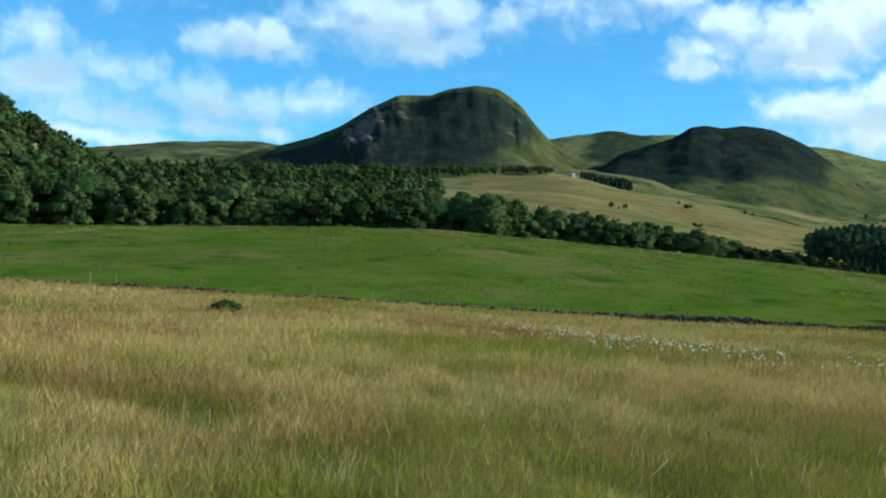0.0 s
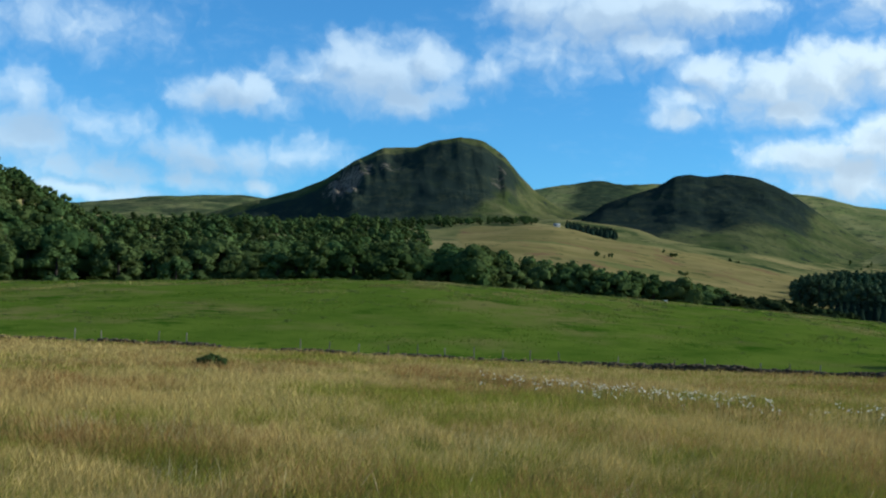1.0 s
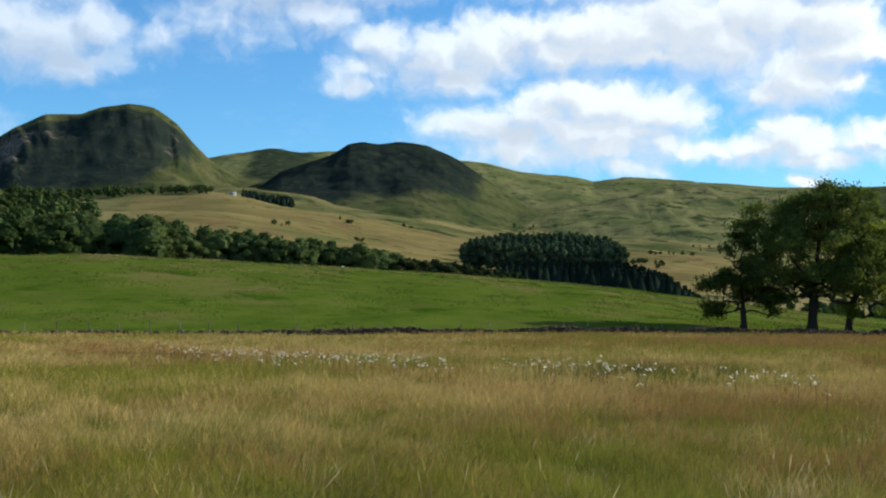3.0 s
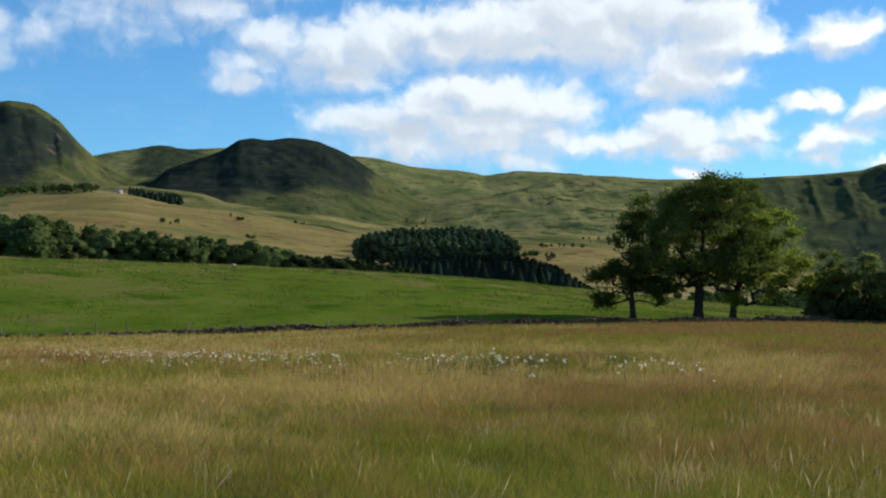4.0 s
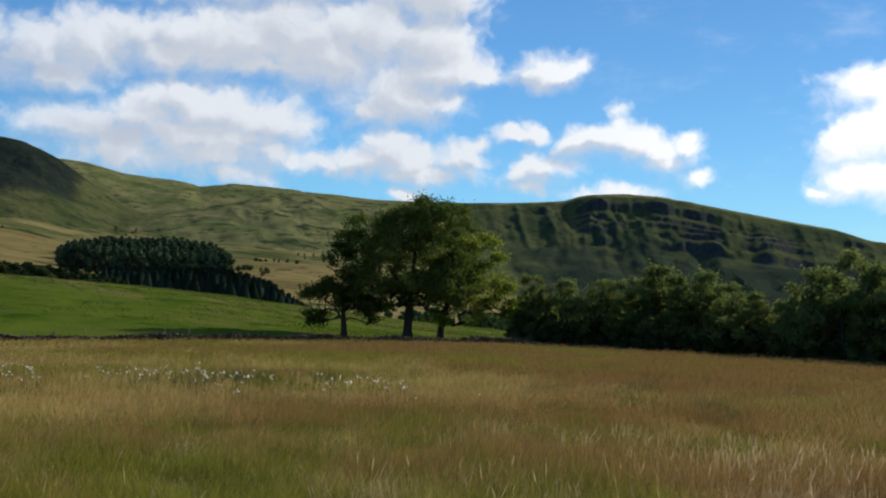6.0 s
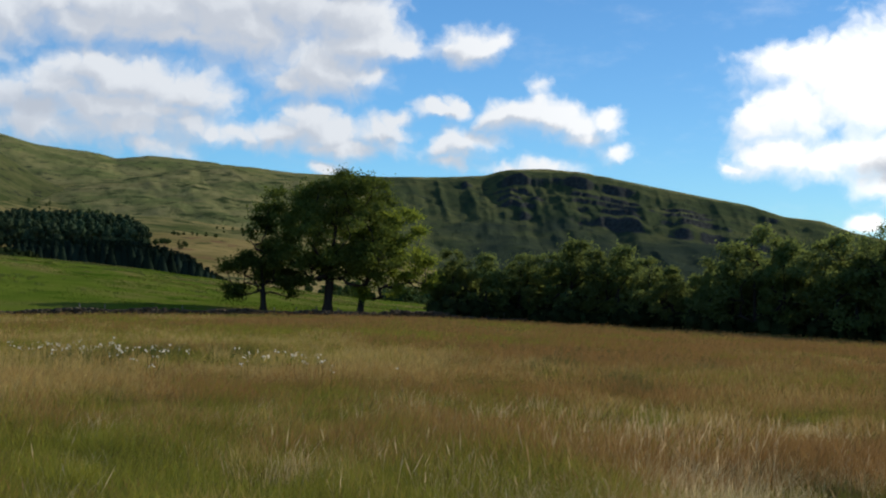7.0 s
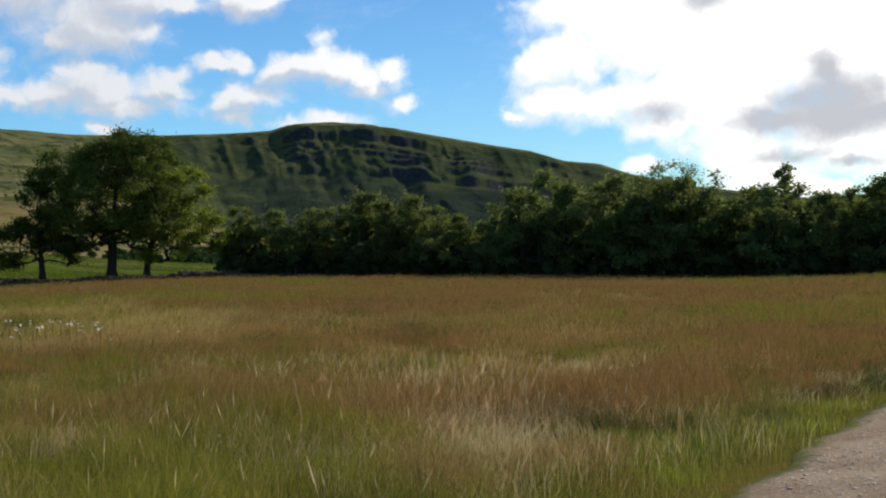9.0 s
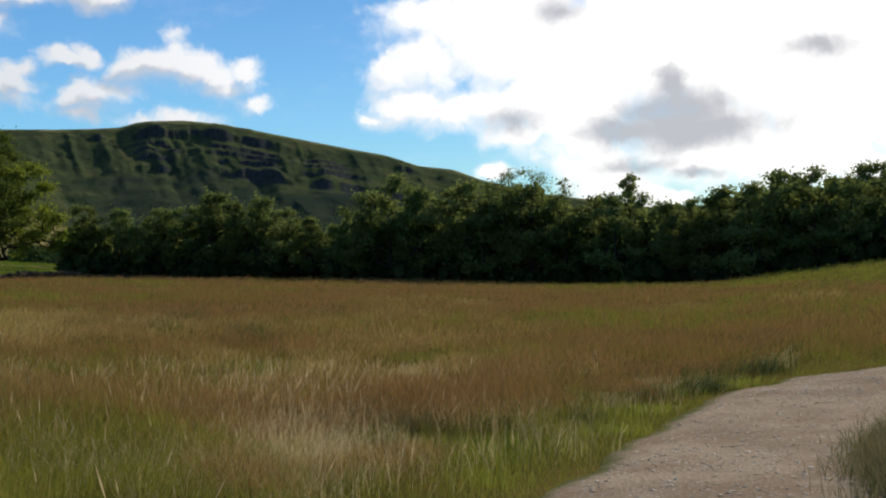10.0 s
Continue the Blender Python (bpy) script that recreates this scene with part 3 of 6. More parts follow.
def hill(name, label, span, r_crest, depth, back, crest, prof, mat, rough=10.0, ribs=0.0, steps=(0.11, 100), seed=1, sink=12.0, round_ends=True, crag=None, tiers=None, heath_shade=None, moor=None):
    """A hill whose skyline runs along crest (bearing, elevation); prof is its slope from foot to top."""
    azs = np.arange(span[0], span[1], steps[0])
    u = np.concatenate([np.linspace(0, 1, steps[1]), np.linspace(1, 2, 24)[1:]])
    U, A = np.meshgrid(u, azs, indexing="ij")
    zc = EYE_Z + r_crest * np.tan(np.radians(np.interp(A, [c[0] for c in crest], [c[1] for c in crest]) * 0.5 + curve(A, crest) * 0.5))
    top = zc.max()
    low = zc.min()
    grow = np.clip((zc - low) / (top - low), 0, 1) if round_ends else np.ones_like(zc)
    dep = depth * (0.35 + 0.65 * np.sqrt(grow))
    arc = np.radians(A) * r_crest
    R = np.where(U <= 1, r_crest - dep * (1 - U), r_crest + back * (U - 1))
    if tiers is not None:
        # buttresses stand out of the cliffs, with gullies between them
        along = np.clip((A - tiers[0]) / 3.0, 0, 1) * np.clip((tiers[1] - A) / 4.0, 0, 1)
        lean = arc + U * 90 + 40 * fbm(arc / 120, U * 3 + 0.3, 2, seed + 33)
        butt = 1 - abs(2 * fbm(lean / 46, U * 1.6 + arc / 300, 4, seed + 31) - 1)
        R = R - along * np.clip((U - 0.52) * 6, 0, 1) * np.clip((0.965 - U) * 14, 0, 1) * (butt ** 1.6 - 0.45) * 34
        wide = 1 - abs(2 * fbm((arc + U * 260) / 150, U * 0.8, 3, seed + 35) - 1)
        R = R - np.clip((U - 0.08) * 5, 0, 1) * np.clip((0.90 - U) * 5, 0, 1) * (wide ** 2 - 0.4) * 34
    if crag is not None:
        butt = 1 - abs(2 * fbm((arc + U * 50) / 30, U * 2.0 + arc / 200, 4, seed + 31) - 1)
        R = R - (np.exp(-((A - crag[0]) / (1.5 * crag[1])) ** 2) + 0.6 * np.exp(-((A - 1.6) / 0.8) ** 2) + 0.15) * np.clip((U - 0.38) * 6, 0, 1) * np.clip((0.86 - U) * 9, 0, 1) * (butt ** 1.5 - 0.45) * 46
    zf = land(A, R) - sink
    X, Y = R * np.sin(np.radians(A)), R * np.cos(np.radians(A))
    gully = 1 - abs(2 * fbm(arc / 70 + U * 1.5, U * 6.0, 4, seed) - 1)
    local = 1.0 if crag is None else 0.35 + 4.0 * np.exp(-((A - crag[0]) / crag[1]) ** 2)
    wob = (fbm(X / 120, Y / 120, 4, seed + 3) - 0.5) * 0.13 + (gully - 0.75) * ribs * local
    rock = (np.exp(-((A - crag[0]) / crag[1]) ** 2) + 0.40 * np.exp(-((A - 1.3) / 0.6) ** 2) + 0.5 * np.exp(-((A + 4.2) / 1.2) ** 2) * (U > 0.62)) * np.clip((U - 0.45) * 8, 0, 1) * np.clip((0.80 - U) * 8, 0, 1) * 1.0 if crag else np.zeros_like(U)
    uu = np.clip(U + wob * np.clip((1 - U) * 6, 0, 1) * np.clip(U * 4, 0, 1), 0, 1)
    P = np.interp(uu, [q[0] for q in prof], [q[1] for q in prof])
    if tiers is not None:
        # thin cliff ledges below the brow, broken by grassy ribs, only along part of the hill
        v = np.clip(U + (fbm(arc / 190 + 0.3, U * 0 + 0.5, 3, seed + 21) - 0.5) * 0.08 + (fbm((arc + U * 60) / 24, U * 3 - arc / 130, 4, seed + 22) - 0.5) * 0.05 * np.clip((U - 0.55) * 12, 0, 1), 0, 1)
        ks, ps = np.array([q[0] for q in tiers[2]]), np.array([q[1] for q in tiers[2]])
        steps_p = np.interp(v, ks, ps)
        w = np.clip(0.22 + 2.8 * (fbm((arc + U * 80) / 62, U * 4.3 - arc / 170, 4, seed + 23) - 0.42 + 0.12 * np.exp(-((A - 43.5) / 4.5) ** 2)), 0, 1) * along
        cap = np.clip((A - 40.0) / 1.2, 0, 1) * np.clip((48.5 - A) / 2.5, 0, 1) + 0.8 * np.clip((A - 36.2) / 0.8, 0, 1) * np.clip((39.4 - A) / 0.6, 0, 1) + 0.7 * np.clip((A - 52.0) / 1.0, 0, 1) * np.clip((56.0 - A) / 1.2, 0, 1)
        w = w * np.where(v > 0.80, np.clip(cap, 0, 1), 0.35 + 0.65 * np.clip((A - 39.0) / 2.0, 0, 1) * np.clip((56.0 - A) / 5.0, 0, 1))
        P = P + (steps_p - P) * w
        slope = np.interp(np.clip(v, 0, 0.999), (ks[1:] + ks[:-1]) / 2, (np.diff(ps) / np.diff(ks)))
        rock = np.clip((slope - 1.6) / 2.0, 0, 1) * w * (0.55 + 0.9 * fbm((arc + U * 70) / 30, U * 9 + arc / 90, 3, seed + 41))
        # gullies run down the slope below
        cut = np.clip(abs(2 * fbm(arc / 110 + U * 0.8, U * 1.2, 4, seed + 25) - 1) * 3.2, 0, 1)
        P = P - (1 - cut) * 0.026 * np.clip((0.97 - U) * 5, 0, 1) * np.clip((U - 0.15) * 4, 0, 1)
    P = np.where(U > 1, 1 - np.clip(U - 1, 0, 1) ** 1.5, P)
    z0 = np.minimum(zf, zc)
    Z = z0 + (zc - z0) * P
    env = np.clip(U * 5, 0, 1) * (0.03 + 0.97 * np.clip(abs(1 - U) * 4, 0, 1))
    Z = Z + ((fbm(X / 130, Y / 130, 5, seed + 7) - 0.5) * rough + (fbm(X / 18, Y / 18, 3, seed + 9) - 0.5) * rough * 0.25) * env
    me = mesh_from(name, np.stack([X, Y, Z], -1).reshape(-1, 3), grid_faces(len(u), len(azs))[:, ::-1], [mat], True, {"crag": rock.ravel(), "heath_shade": (np.zeros_like(U) if heath_shade is None else heath_shade(A, U, Z, zc)).ravel(), "moor": (np.zeros_like(U) if moor is None else moor(A, U)).ravel()})
    return tagged(new(name, me), label, "hill", kind="structure")


# cloud shade and some blue haze are put into the dark third colour
SHADED_DOME_HILL = hill_material("shaded_dome_hill", (0.046, 0.060, 0.020), (0.125, 0.120, 0.048), (0.023, 0.032, 0.026), (0.080, 0.064, 0.048), (0.50, 0.70), 0.62, 2.6)
MOOR_HILL = hill_material("moor_hill", (0.115, 0.135, 0.046), (0.23, 0.21, 0.085), (0.034, 0.046, 0.026), (0.09, 0.08, 0.06), (0.45, 0.70), 0.75)
CLIFF_HILL = hill_material("cliff_hill", (0.048, 0.064, 0.030), (0.098, 0.105, 0.042), (0.034, 0.047, 0.032), (0.036, 0.038, 0.034), (0.60, 0.80), 0.62, 1.6)

# slopes painted dark for cloud shade, summit and right flank pale for sunlight
hill("hill", "domed hill with rocky crags and a grassy summit, cloud shade painted on its slopes", (-13.5, 7.5), 1900, 520, 500,
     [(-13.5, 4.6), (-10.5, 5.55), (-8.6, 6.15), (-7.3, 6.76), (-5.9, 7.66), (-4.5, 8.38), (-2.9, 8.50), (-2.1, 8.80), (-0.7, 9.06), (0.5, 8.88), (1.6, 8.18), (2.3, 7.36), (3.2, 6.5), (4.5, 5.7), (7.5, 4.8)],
     [(0, 0), (0.25, 0.10), (0.45, 0.27), (0.60, 0.52), (0.72, 0.76), (0.80, 0.92), (0.86, 0.965), (1, 1)], SHADED_DOME_HILL, 13, 0.05, seed=2, crag=(-6.3, 0.9), moor=lambda A, U: np.clip((U - 0.81) * 9, 0, 0.9) + 0.15 * np.exp(-((A - 2.4) / 0.8) ** 2) * (U < 0.62),
     heath_shade=lambda A, U, Z, zc: np.clip((Z - 138 - 26 * np.clip(A + 0.5, 0, 3)) / 45 + 0.5, 0, 1) * np.clip((zc - 20 - Z) / 14 + 0.5, 0, 1))
SHADED_ROUND_HILL = hill_material("shaded_round_hill", (0.045, 0.062, 0.021), (0.108, 0.110, 0.043), (0.020, 0.028, 0.023), (0.07, 0.062, 0.052), (0.50, 0.70), 0.62)
# cloud shade painted over the upper slopes, the lower right left lit
hill("hill", "rounded hill, cloud shade painted into its dark slopes", (4.8, 21), 1850, 560, 500,
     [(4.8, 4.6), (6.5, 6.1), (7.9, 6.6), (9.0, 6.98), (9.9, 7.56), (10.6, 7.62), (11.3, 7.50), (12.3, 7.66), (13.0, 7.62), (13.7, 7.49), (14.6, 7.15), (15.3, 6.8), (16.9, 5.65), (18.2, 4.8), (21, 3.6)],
     [(0, 0), (0.35, 0.22), (0.6, 0.52), (0.8, 0.84), (0.92, 0.96), (1, 1)], SHADED_ROUND_HILL, 12, 0.05, seed=5,
     heath_shade=lambda A, U, Z, zc: np.clip((Z - 112 - 4 * np.clip(A - 8.5, 0, 7) + 14 * np.clip(9.5 - A, 0, 4)) / 50 + 0.5, 0, 1) * np.clip((16.6 - A) / 1.5 + 0.5, 0, 1))
# dark patch about bearing 6.4 paints the cloud shade over the saddle
hill("hill", "pale grassy ridge behind the hills", (2.0, 36), 2700, 700, 600,
     [(2, 6.3), (3.2, 6.7), (5.2, 7.04), (5.6, 7.16), (6.3, 7.21), (7.5, 7.08), (9.3, 7.2), (11, 7.0), (15.6, 6.78), (16.8, 6.62), (18.2, 6.22), (19.6, 6.06), (20.6, 5.98), (21.2, 5.84), (21.9, 5.56), (23.0, 5.70), (23.4, 5.77), (25.0, 5.80), (28.7, 5.48), (31, 5.26), (36, 4.9)],
     [(0, 0), (0.4, 0.35), (0.8, 0.84), (0.93, 0.95), (1, 1)], MOOR_HILL, 16, 0.03, (0.14, 70), seed=8, round_ends=False,
     heath_shade=lambda A, U, Z, zc: np.exp(-((A - 6.4) / 1.9) ** 2) * np.clip((0.93 - U) * 8 + 0.5, 0, 1) * 0.95)
hill("hill", "distant low moorland ridge", (-30, -7), 2900, 700, 600,
     [(-30, 4.4), (-22, 4.8), (-18.8, 4.96), (-15.3, 5.48), (-13, 5.72), (-11.3, 5.82), (-10.5, 5.72), (-7, 5.4)],
     [(0, 0), (0.5, 0.5), (0.9, 0.93), (1, 1)], MOOR_HILL, 12, 0.04, (0.14, 60), seed=11, round_ends=False,
     heath_shade=lambda A, U, Z, zc: 0.52 * np.clip((0.97 - U) * 8, 0, 1))
hill("escarpment", "long green escarpment with terraced basalt cliffs", (16, 66), 2150, 900, 700,
     [(16, 2.6), (20, 4.0), (23, 4.85), (25.3, 5.32), (27.3, 5.47), (31, 5.30), (34.6, 5.24), (37.6, 5.27), (39.7, 5.36), (40.5, 5.60), (41.2, 5.68), (42.7, 5.71), (44.2, 5.55), (45.8, 5.28), (48.5, 4.72), (50.5, 4.30), (52.4, 3.93), (54.0, 3.38), (55.7, 3.17), (57.1, 2.62), (60, 1.9), (66, 1.0)],
     [(0, 0), (0.25, 0.17), (0.50, 0.40), (0.70, 0.62), (0.85, 0.82), (0.93, 0.93), (1, 1)], CLIFF_HILL, 12, 0.03, (0.08, 170), seed=14, round_ends=False, moor=lambda A, U: np.maximum(np.clip((35.5 - A) / 3, 0, 1), 0.75 * np.clip((U - 0.90) * 12, 0, 1)), heath_shade=lambda A, U, Z, zc: 0.62 * np.clip((A - 36) / 4, 0, 1) * np.clip((0.70 - U) * 6, 0, 1),
     tiers=(34.5, 58.0, [(0, 0), (0.25, 0.16), (0.50, 0.37), (0.60, 0.46), (0.622, 0.55), (0.685, 0.60), (0.695, 0.645), (0.74, 0.68), (0.748, 0.715), (0.79, 0.745), (0.797, 0.775), (0.845, 0.81), (0.868, 0.91), (0.93, 0.945), (1, 1)]))


# ---- trees ----
def part(name, me, parent, label=""):
    ob = new(name, me)
    ob.parent = parent
    if label:
        ob["label"] = label
    return ob


class Soup:
    """Quads gathered into one mesh."""

    def __init__(self):
        self.v, self.f, self.n = [], [], 0

    def add(self, v, f):
        self.v.append(np.asarray(v, np.float32))
        self.f.append(np.asarray(f, np.int32) + self.n)
        self.n += len(v)

    def tube(self, pts, radii, sides=6):
        pts = np.asarray(pts, float)
        d = np.gradient(pts, axis=0)
        d /= np.linalg.norm(d, axis=1)[:, None] + 1e-9
        ref = np.where(abs(d[:, 2:3]) > 0.9, np.array([[1.0, 0, 0]]), np.array([[0, 0, 1.0]]))
        a = np.cross(d, ref)
        a /= np.linalg.norm(a, axis=1)[:, None] + 1e-9
        b = np.cross(d, a)
        th = np.arange(sides) * 2 * np.pi / sides
        ring = a[:, None] * np.cos(th)[None, :, None] + b[:, None] * np.sin(th)[None, :, None]
        v = (pts[:, None] + ring * np.asarray(radii)[:, None, None]).reshape(-1, 3)
        self.add(v, grid_faces(len(pts), sides, True))

    def cards(self, rng, centre, size, up=0.3, out=None, slim=0.62):
        """Leaf sprays: small diamonds turned every way."""
        n = len(centre)
        nrm = rng.normal(size=(n, 3))
        nrm[:, 2] += up
        if out is not None:
            nrm += out
        nrm /= np.linalg.norm(nrm, axis=1)[:, None]
        a = np.cross(nrm, rng.normal(size=(n, 3)))
        a /= np.linalg.norm(a, axis=1)[:, None]
        b = np.cross(nrm, a)
        s = (size * rng.uniform(0.6, 1.35, n))[:, None]
        v = np.stack([centre + a * s, centre + b * s * slim, centre - a * s, centre - b * s * slim], 1).reshape(-1, 3)
        self.add(v, np.arange(4 * n).reshape(n, 4))

    def mesh(self, name, mat, smooth=True):
        return mesh_from(name, np.concatenate(self.v), np.concatenate(self.f), [mat], smooth)


def branching_tree(seed, name, label, height, spread, trunk_r, clear, limbs, subs, leaves, leaf, clump, leaf_mat, category="tree", group="", top=0.9, lean=(0, 0), lift=50.0):
    """A tapered trunk with forking limbs and sprays of leaves held on their ends."""
    rng = np.random.default_rng(seed)
    wood, crown = Soup(), Soup()
    t = np.linspace(0, 1, 9)
    trunk = np.stack([lean[0] * t ** 1.5 + np.cumsum(rng.normal(0, 0.012, 9)) * height * 0.3, lean[1] * t ** 1.5 + np.cumsum(rng.normal(0, 0.012, 9)) * height * 0.3, t * height * top], 1)
    trunk[0, :2] = 0
    wood.tube(np.concatenate([[[0, 0, -0.5]], trunk]), np.concatenate([[trunk_r * 1.5], trunk_r * (1.25 * np.exp(-t * 14) * 0.35 + 1 - 0.9 * t ** 0.8)]), 9)
    spots, weight = [], []
    for i in range(limbs):
        f = clear + (0.97 - clear) * ((i + rng.uniform(0, 1)) / limbs) ** 0.9
        g = (f - clear) / (1 - clear)
        base = np.array([np.interp(f, t, trunk[:, k]) for k in range(3)])
        ang = i * 2.4 + rng.uniform(-0.5, 0.5)
        rise = radians(rng.uniform(4, 26) + lift * g)
        ln = spread * rng.uniform(0.72, 1.12) * (1 - 0.62 * g ** 2.2)
        s = np.linspace(0, 1, 7)
        out = np.array([math.cos(ang), math.sin(ang)])
        side = np.array([-out[1], out[0]])
        bend = rng.normal(0, 0.10) * ln
        droop = rng.uniform(-0.16, 0.10) * ln * (1 - g)
        wig = np.cumsum(rng.normal(0, 0.035, (7, 3)), axis=0) * ln
        wig[0] = 0
        pts = np.concatenate([np.outer(s * ln * math.cos(rise), out) + np.outer(bend * s ** 2, side), (s * ln * math.sin(rise) + droop * s ** 2)[:, None]], 1) + base + wig
        r0 = trunk_r * (0.50 - 0.30 * g) * rng.uniform(0.8, 1.15)
        wood.tube(pts, r0 * (1 - 0.85 * s), 6)
        for j in range(subs):
            u = rng.uniform(0.3, 1.0)
            st = np.array([np.interp(u, s, pts[:, k]) for k in range(3)])
            d = rng.normal(size=3) * np.array([1, 1, 0.6]) + np.array([out[0], out[1], 0.35]) * 0.8
            d /= np.linalg.norm(d)
            sl = ln * rng.uniform(0.18, 0.42) * (1.1 - 0.4 * u)
            q = np.linspace(0, 1, 5)
            sp = st + np.outer(q * sl, d) + np.cumsum(rng.normal(0, 0.05, (5, 3)), axis=0) * sl
            wood.tube(sp, r0 * 0.32 * (1 - 0.85 * q), 4)
            for k in (2, 3, 4):
                spots.append(sp[k])
                weight.append(0.5 + rng.uniform(0, 1))
        spots.append(pts[-1])
        weight.append(1.5)
    spots, weight = np.array(spots), np.array(weight)
    pick = rng.choice(len(spots), leaves, p=weight / weight.sum())
    # every spray is a flattened cluster with a ragged outline
    ctr = spots[pick] + rng.normal(size=(leaves, 3)) * clump * np.array([1, 1, 0.62]) * rng.uniform(0.4, 1.2, (leaves, 1))
    ctr[:, 2] = np.maximum(ctr[:, 2], height * 0.02)
    crown.cards(rng, ctr, leaf, 0.5)
    ob = tagged(new(name), label, category, group)
    part("trunk", wood.mesh(name + "_wood", BARK), ob)
    part("crown", crown.mesh(name + "_leaves", leaf_mat, False), ob)
    return ob


def ball_of_quads(n):
    """A unit ball made of six n x n faces."""
    k = np.linspace(-1, 1, n + 1)
    v, f = [], []
    for axis in range(3):
        for sgn in (-1.0, 1.0):
            u, w = np.meshgrid(k, k, indexing="ij")
            p = np.zeros((n + 1, n + 1, 3))
            p[..., axis], p[..., (axis + 1) % 3], p[..., (axis + 2) % 3] = sgn, u * sgn, w
            f.append(grid_faces(n + 1, n + 1) + len(v) * (n + 1) ** 2)
            v.append(p.reshape(-1, 3))
    v = np.concatenate(v)
    return v / np.linalg.norm(v, axis=1)[:, None], np.concatenate(f)


def lobed_tree(seed, name, label, height, width, leaves, leaf, leaf_mat, low=0.12, category="tree", group="", n_l=15, limbs=True, fine=2):
    """A broad tree seen from afar: a crown of leafy heaped lobes over a trunk."""
    rng = np.random.default_rng(seed)
    wood, crown = Soup(), Soup()
    t = np.linspace(0, 1, 6)
    wood.tube(np.stack([rng.normal(0, 0.1, 6), rng.normal(0, 0.1, 6), -0.6 + t * height * 0.8], 1), 0.035 * height * (1 - 0.8 * t), 6)
    ctrs, rad = [], []
    for i in range(n_l):
        q = ((i + rng.uniform(0, 1)) / n_l) ** 0.85
        big = width * rng.uniform(0.13, 0.23) * (1.1 - 0.3 * q) * (15 / n_l) ** 0.3
        zz = height * (low + (1 - low) * q) - big * (2 * q - 0.6)
        wide = max(0.0, width * 0.5 * math.sin(math.pi * (0.16 + 0.76 * q)) * rng.uniform(0.75, 1.0) - big * 0.6)
        a = i * 2.4 + rng.uniform(-0.5, 0.5)
        ctrs.append((wide * math.cos(a), wide * math.sin(a), zz))
        rad.append(big)
        e = np.linspace(0, 1, 4)
        if not limbs:
            continue
        wood.tube(np.outer(e, np.array(ctrs[-1]) - np.array([0, 0, zz * 0.55])) + np.array([0, 0, zz * 0.55]), 0.012 * height * (1 - 0.8 * e), 4)
    ctrs, rad = np.array(ctrs), np.array(rad)
    ball, quads = ball_of_quads(fine)
    for c, r in zip(ctrs, rad):
        bumpy = 0.56 + 0.6 * fbm(ball[:, 0] * 1.7 + c[0], ball[:, 1] * 1.7 + ball[:, 2] * 1.3 + c[2], 3, seed)
        crown.add(c + ball * (bumpy * r)[:, None] * np.array([1, 1, 0.9]), quads)
    k = rng.choice(n_l, leaves, p=rad ** 2 / (rad ** 2).sum())
    d = rng.normal(size=(leaves, 3))
    d /= np.linalg.norm(d, axis=1)[:, None]
    d[:, 2] = np.where(d[:, 2] < -0.5, -d[:, 2], d[:, 2])
    lump = 0.72 + 0.42 * rng.random((leaves, 1))
    c = ctrs[k] + d * rad[k][:, None] * lump * np.array([1, 1, 0.9])
    c[:, 2] = np.clip(c[:, 2], 0.1, height * 1.02)
    crown.cards(rng, c, leaf, 0.3, d * 1.6, 0.75)
    ob = tagged(new(name), label, category, group)
    part("trunk", wood.mesh(name + "_wood", BARK), ob)
    part("crown", crown.mesh(name + "_leaves", leaf_mat), ob)
    return ob


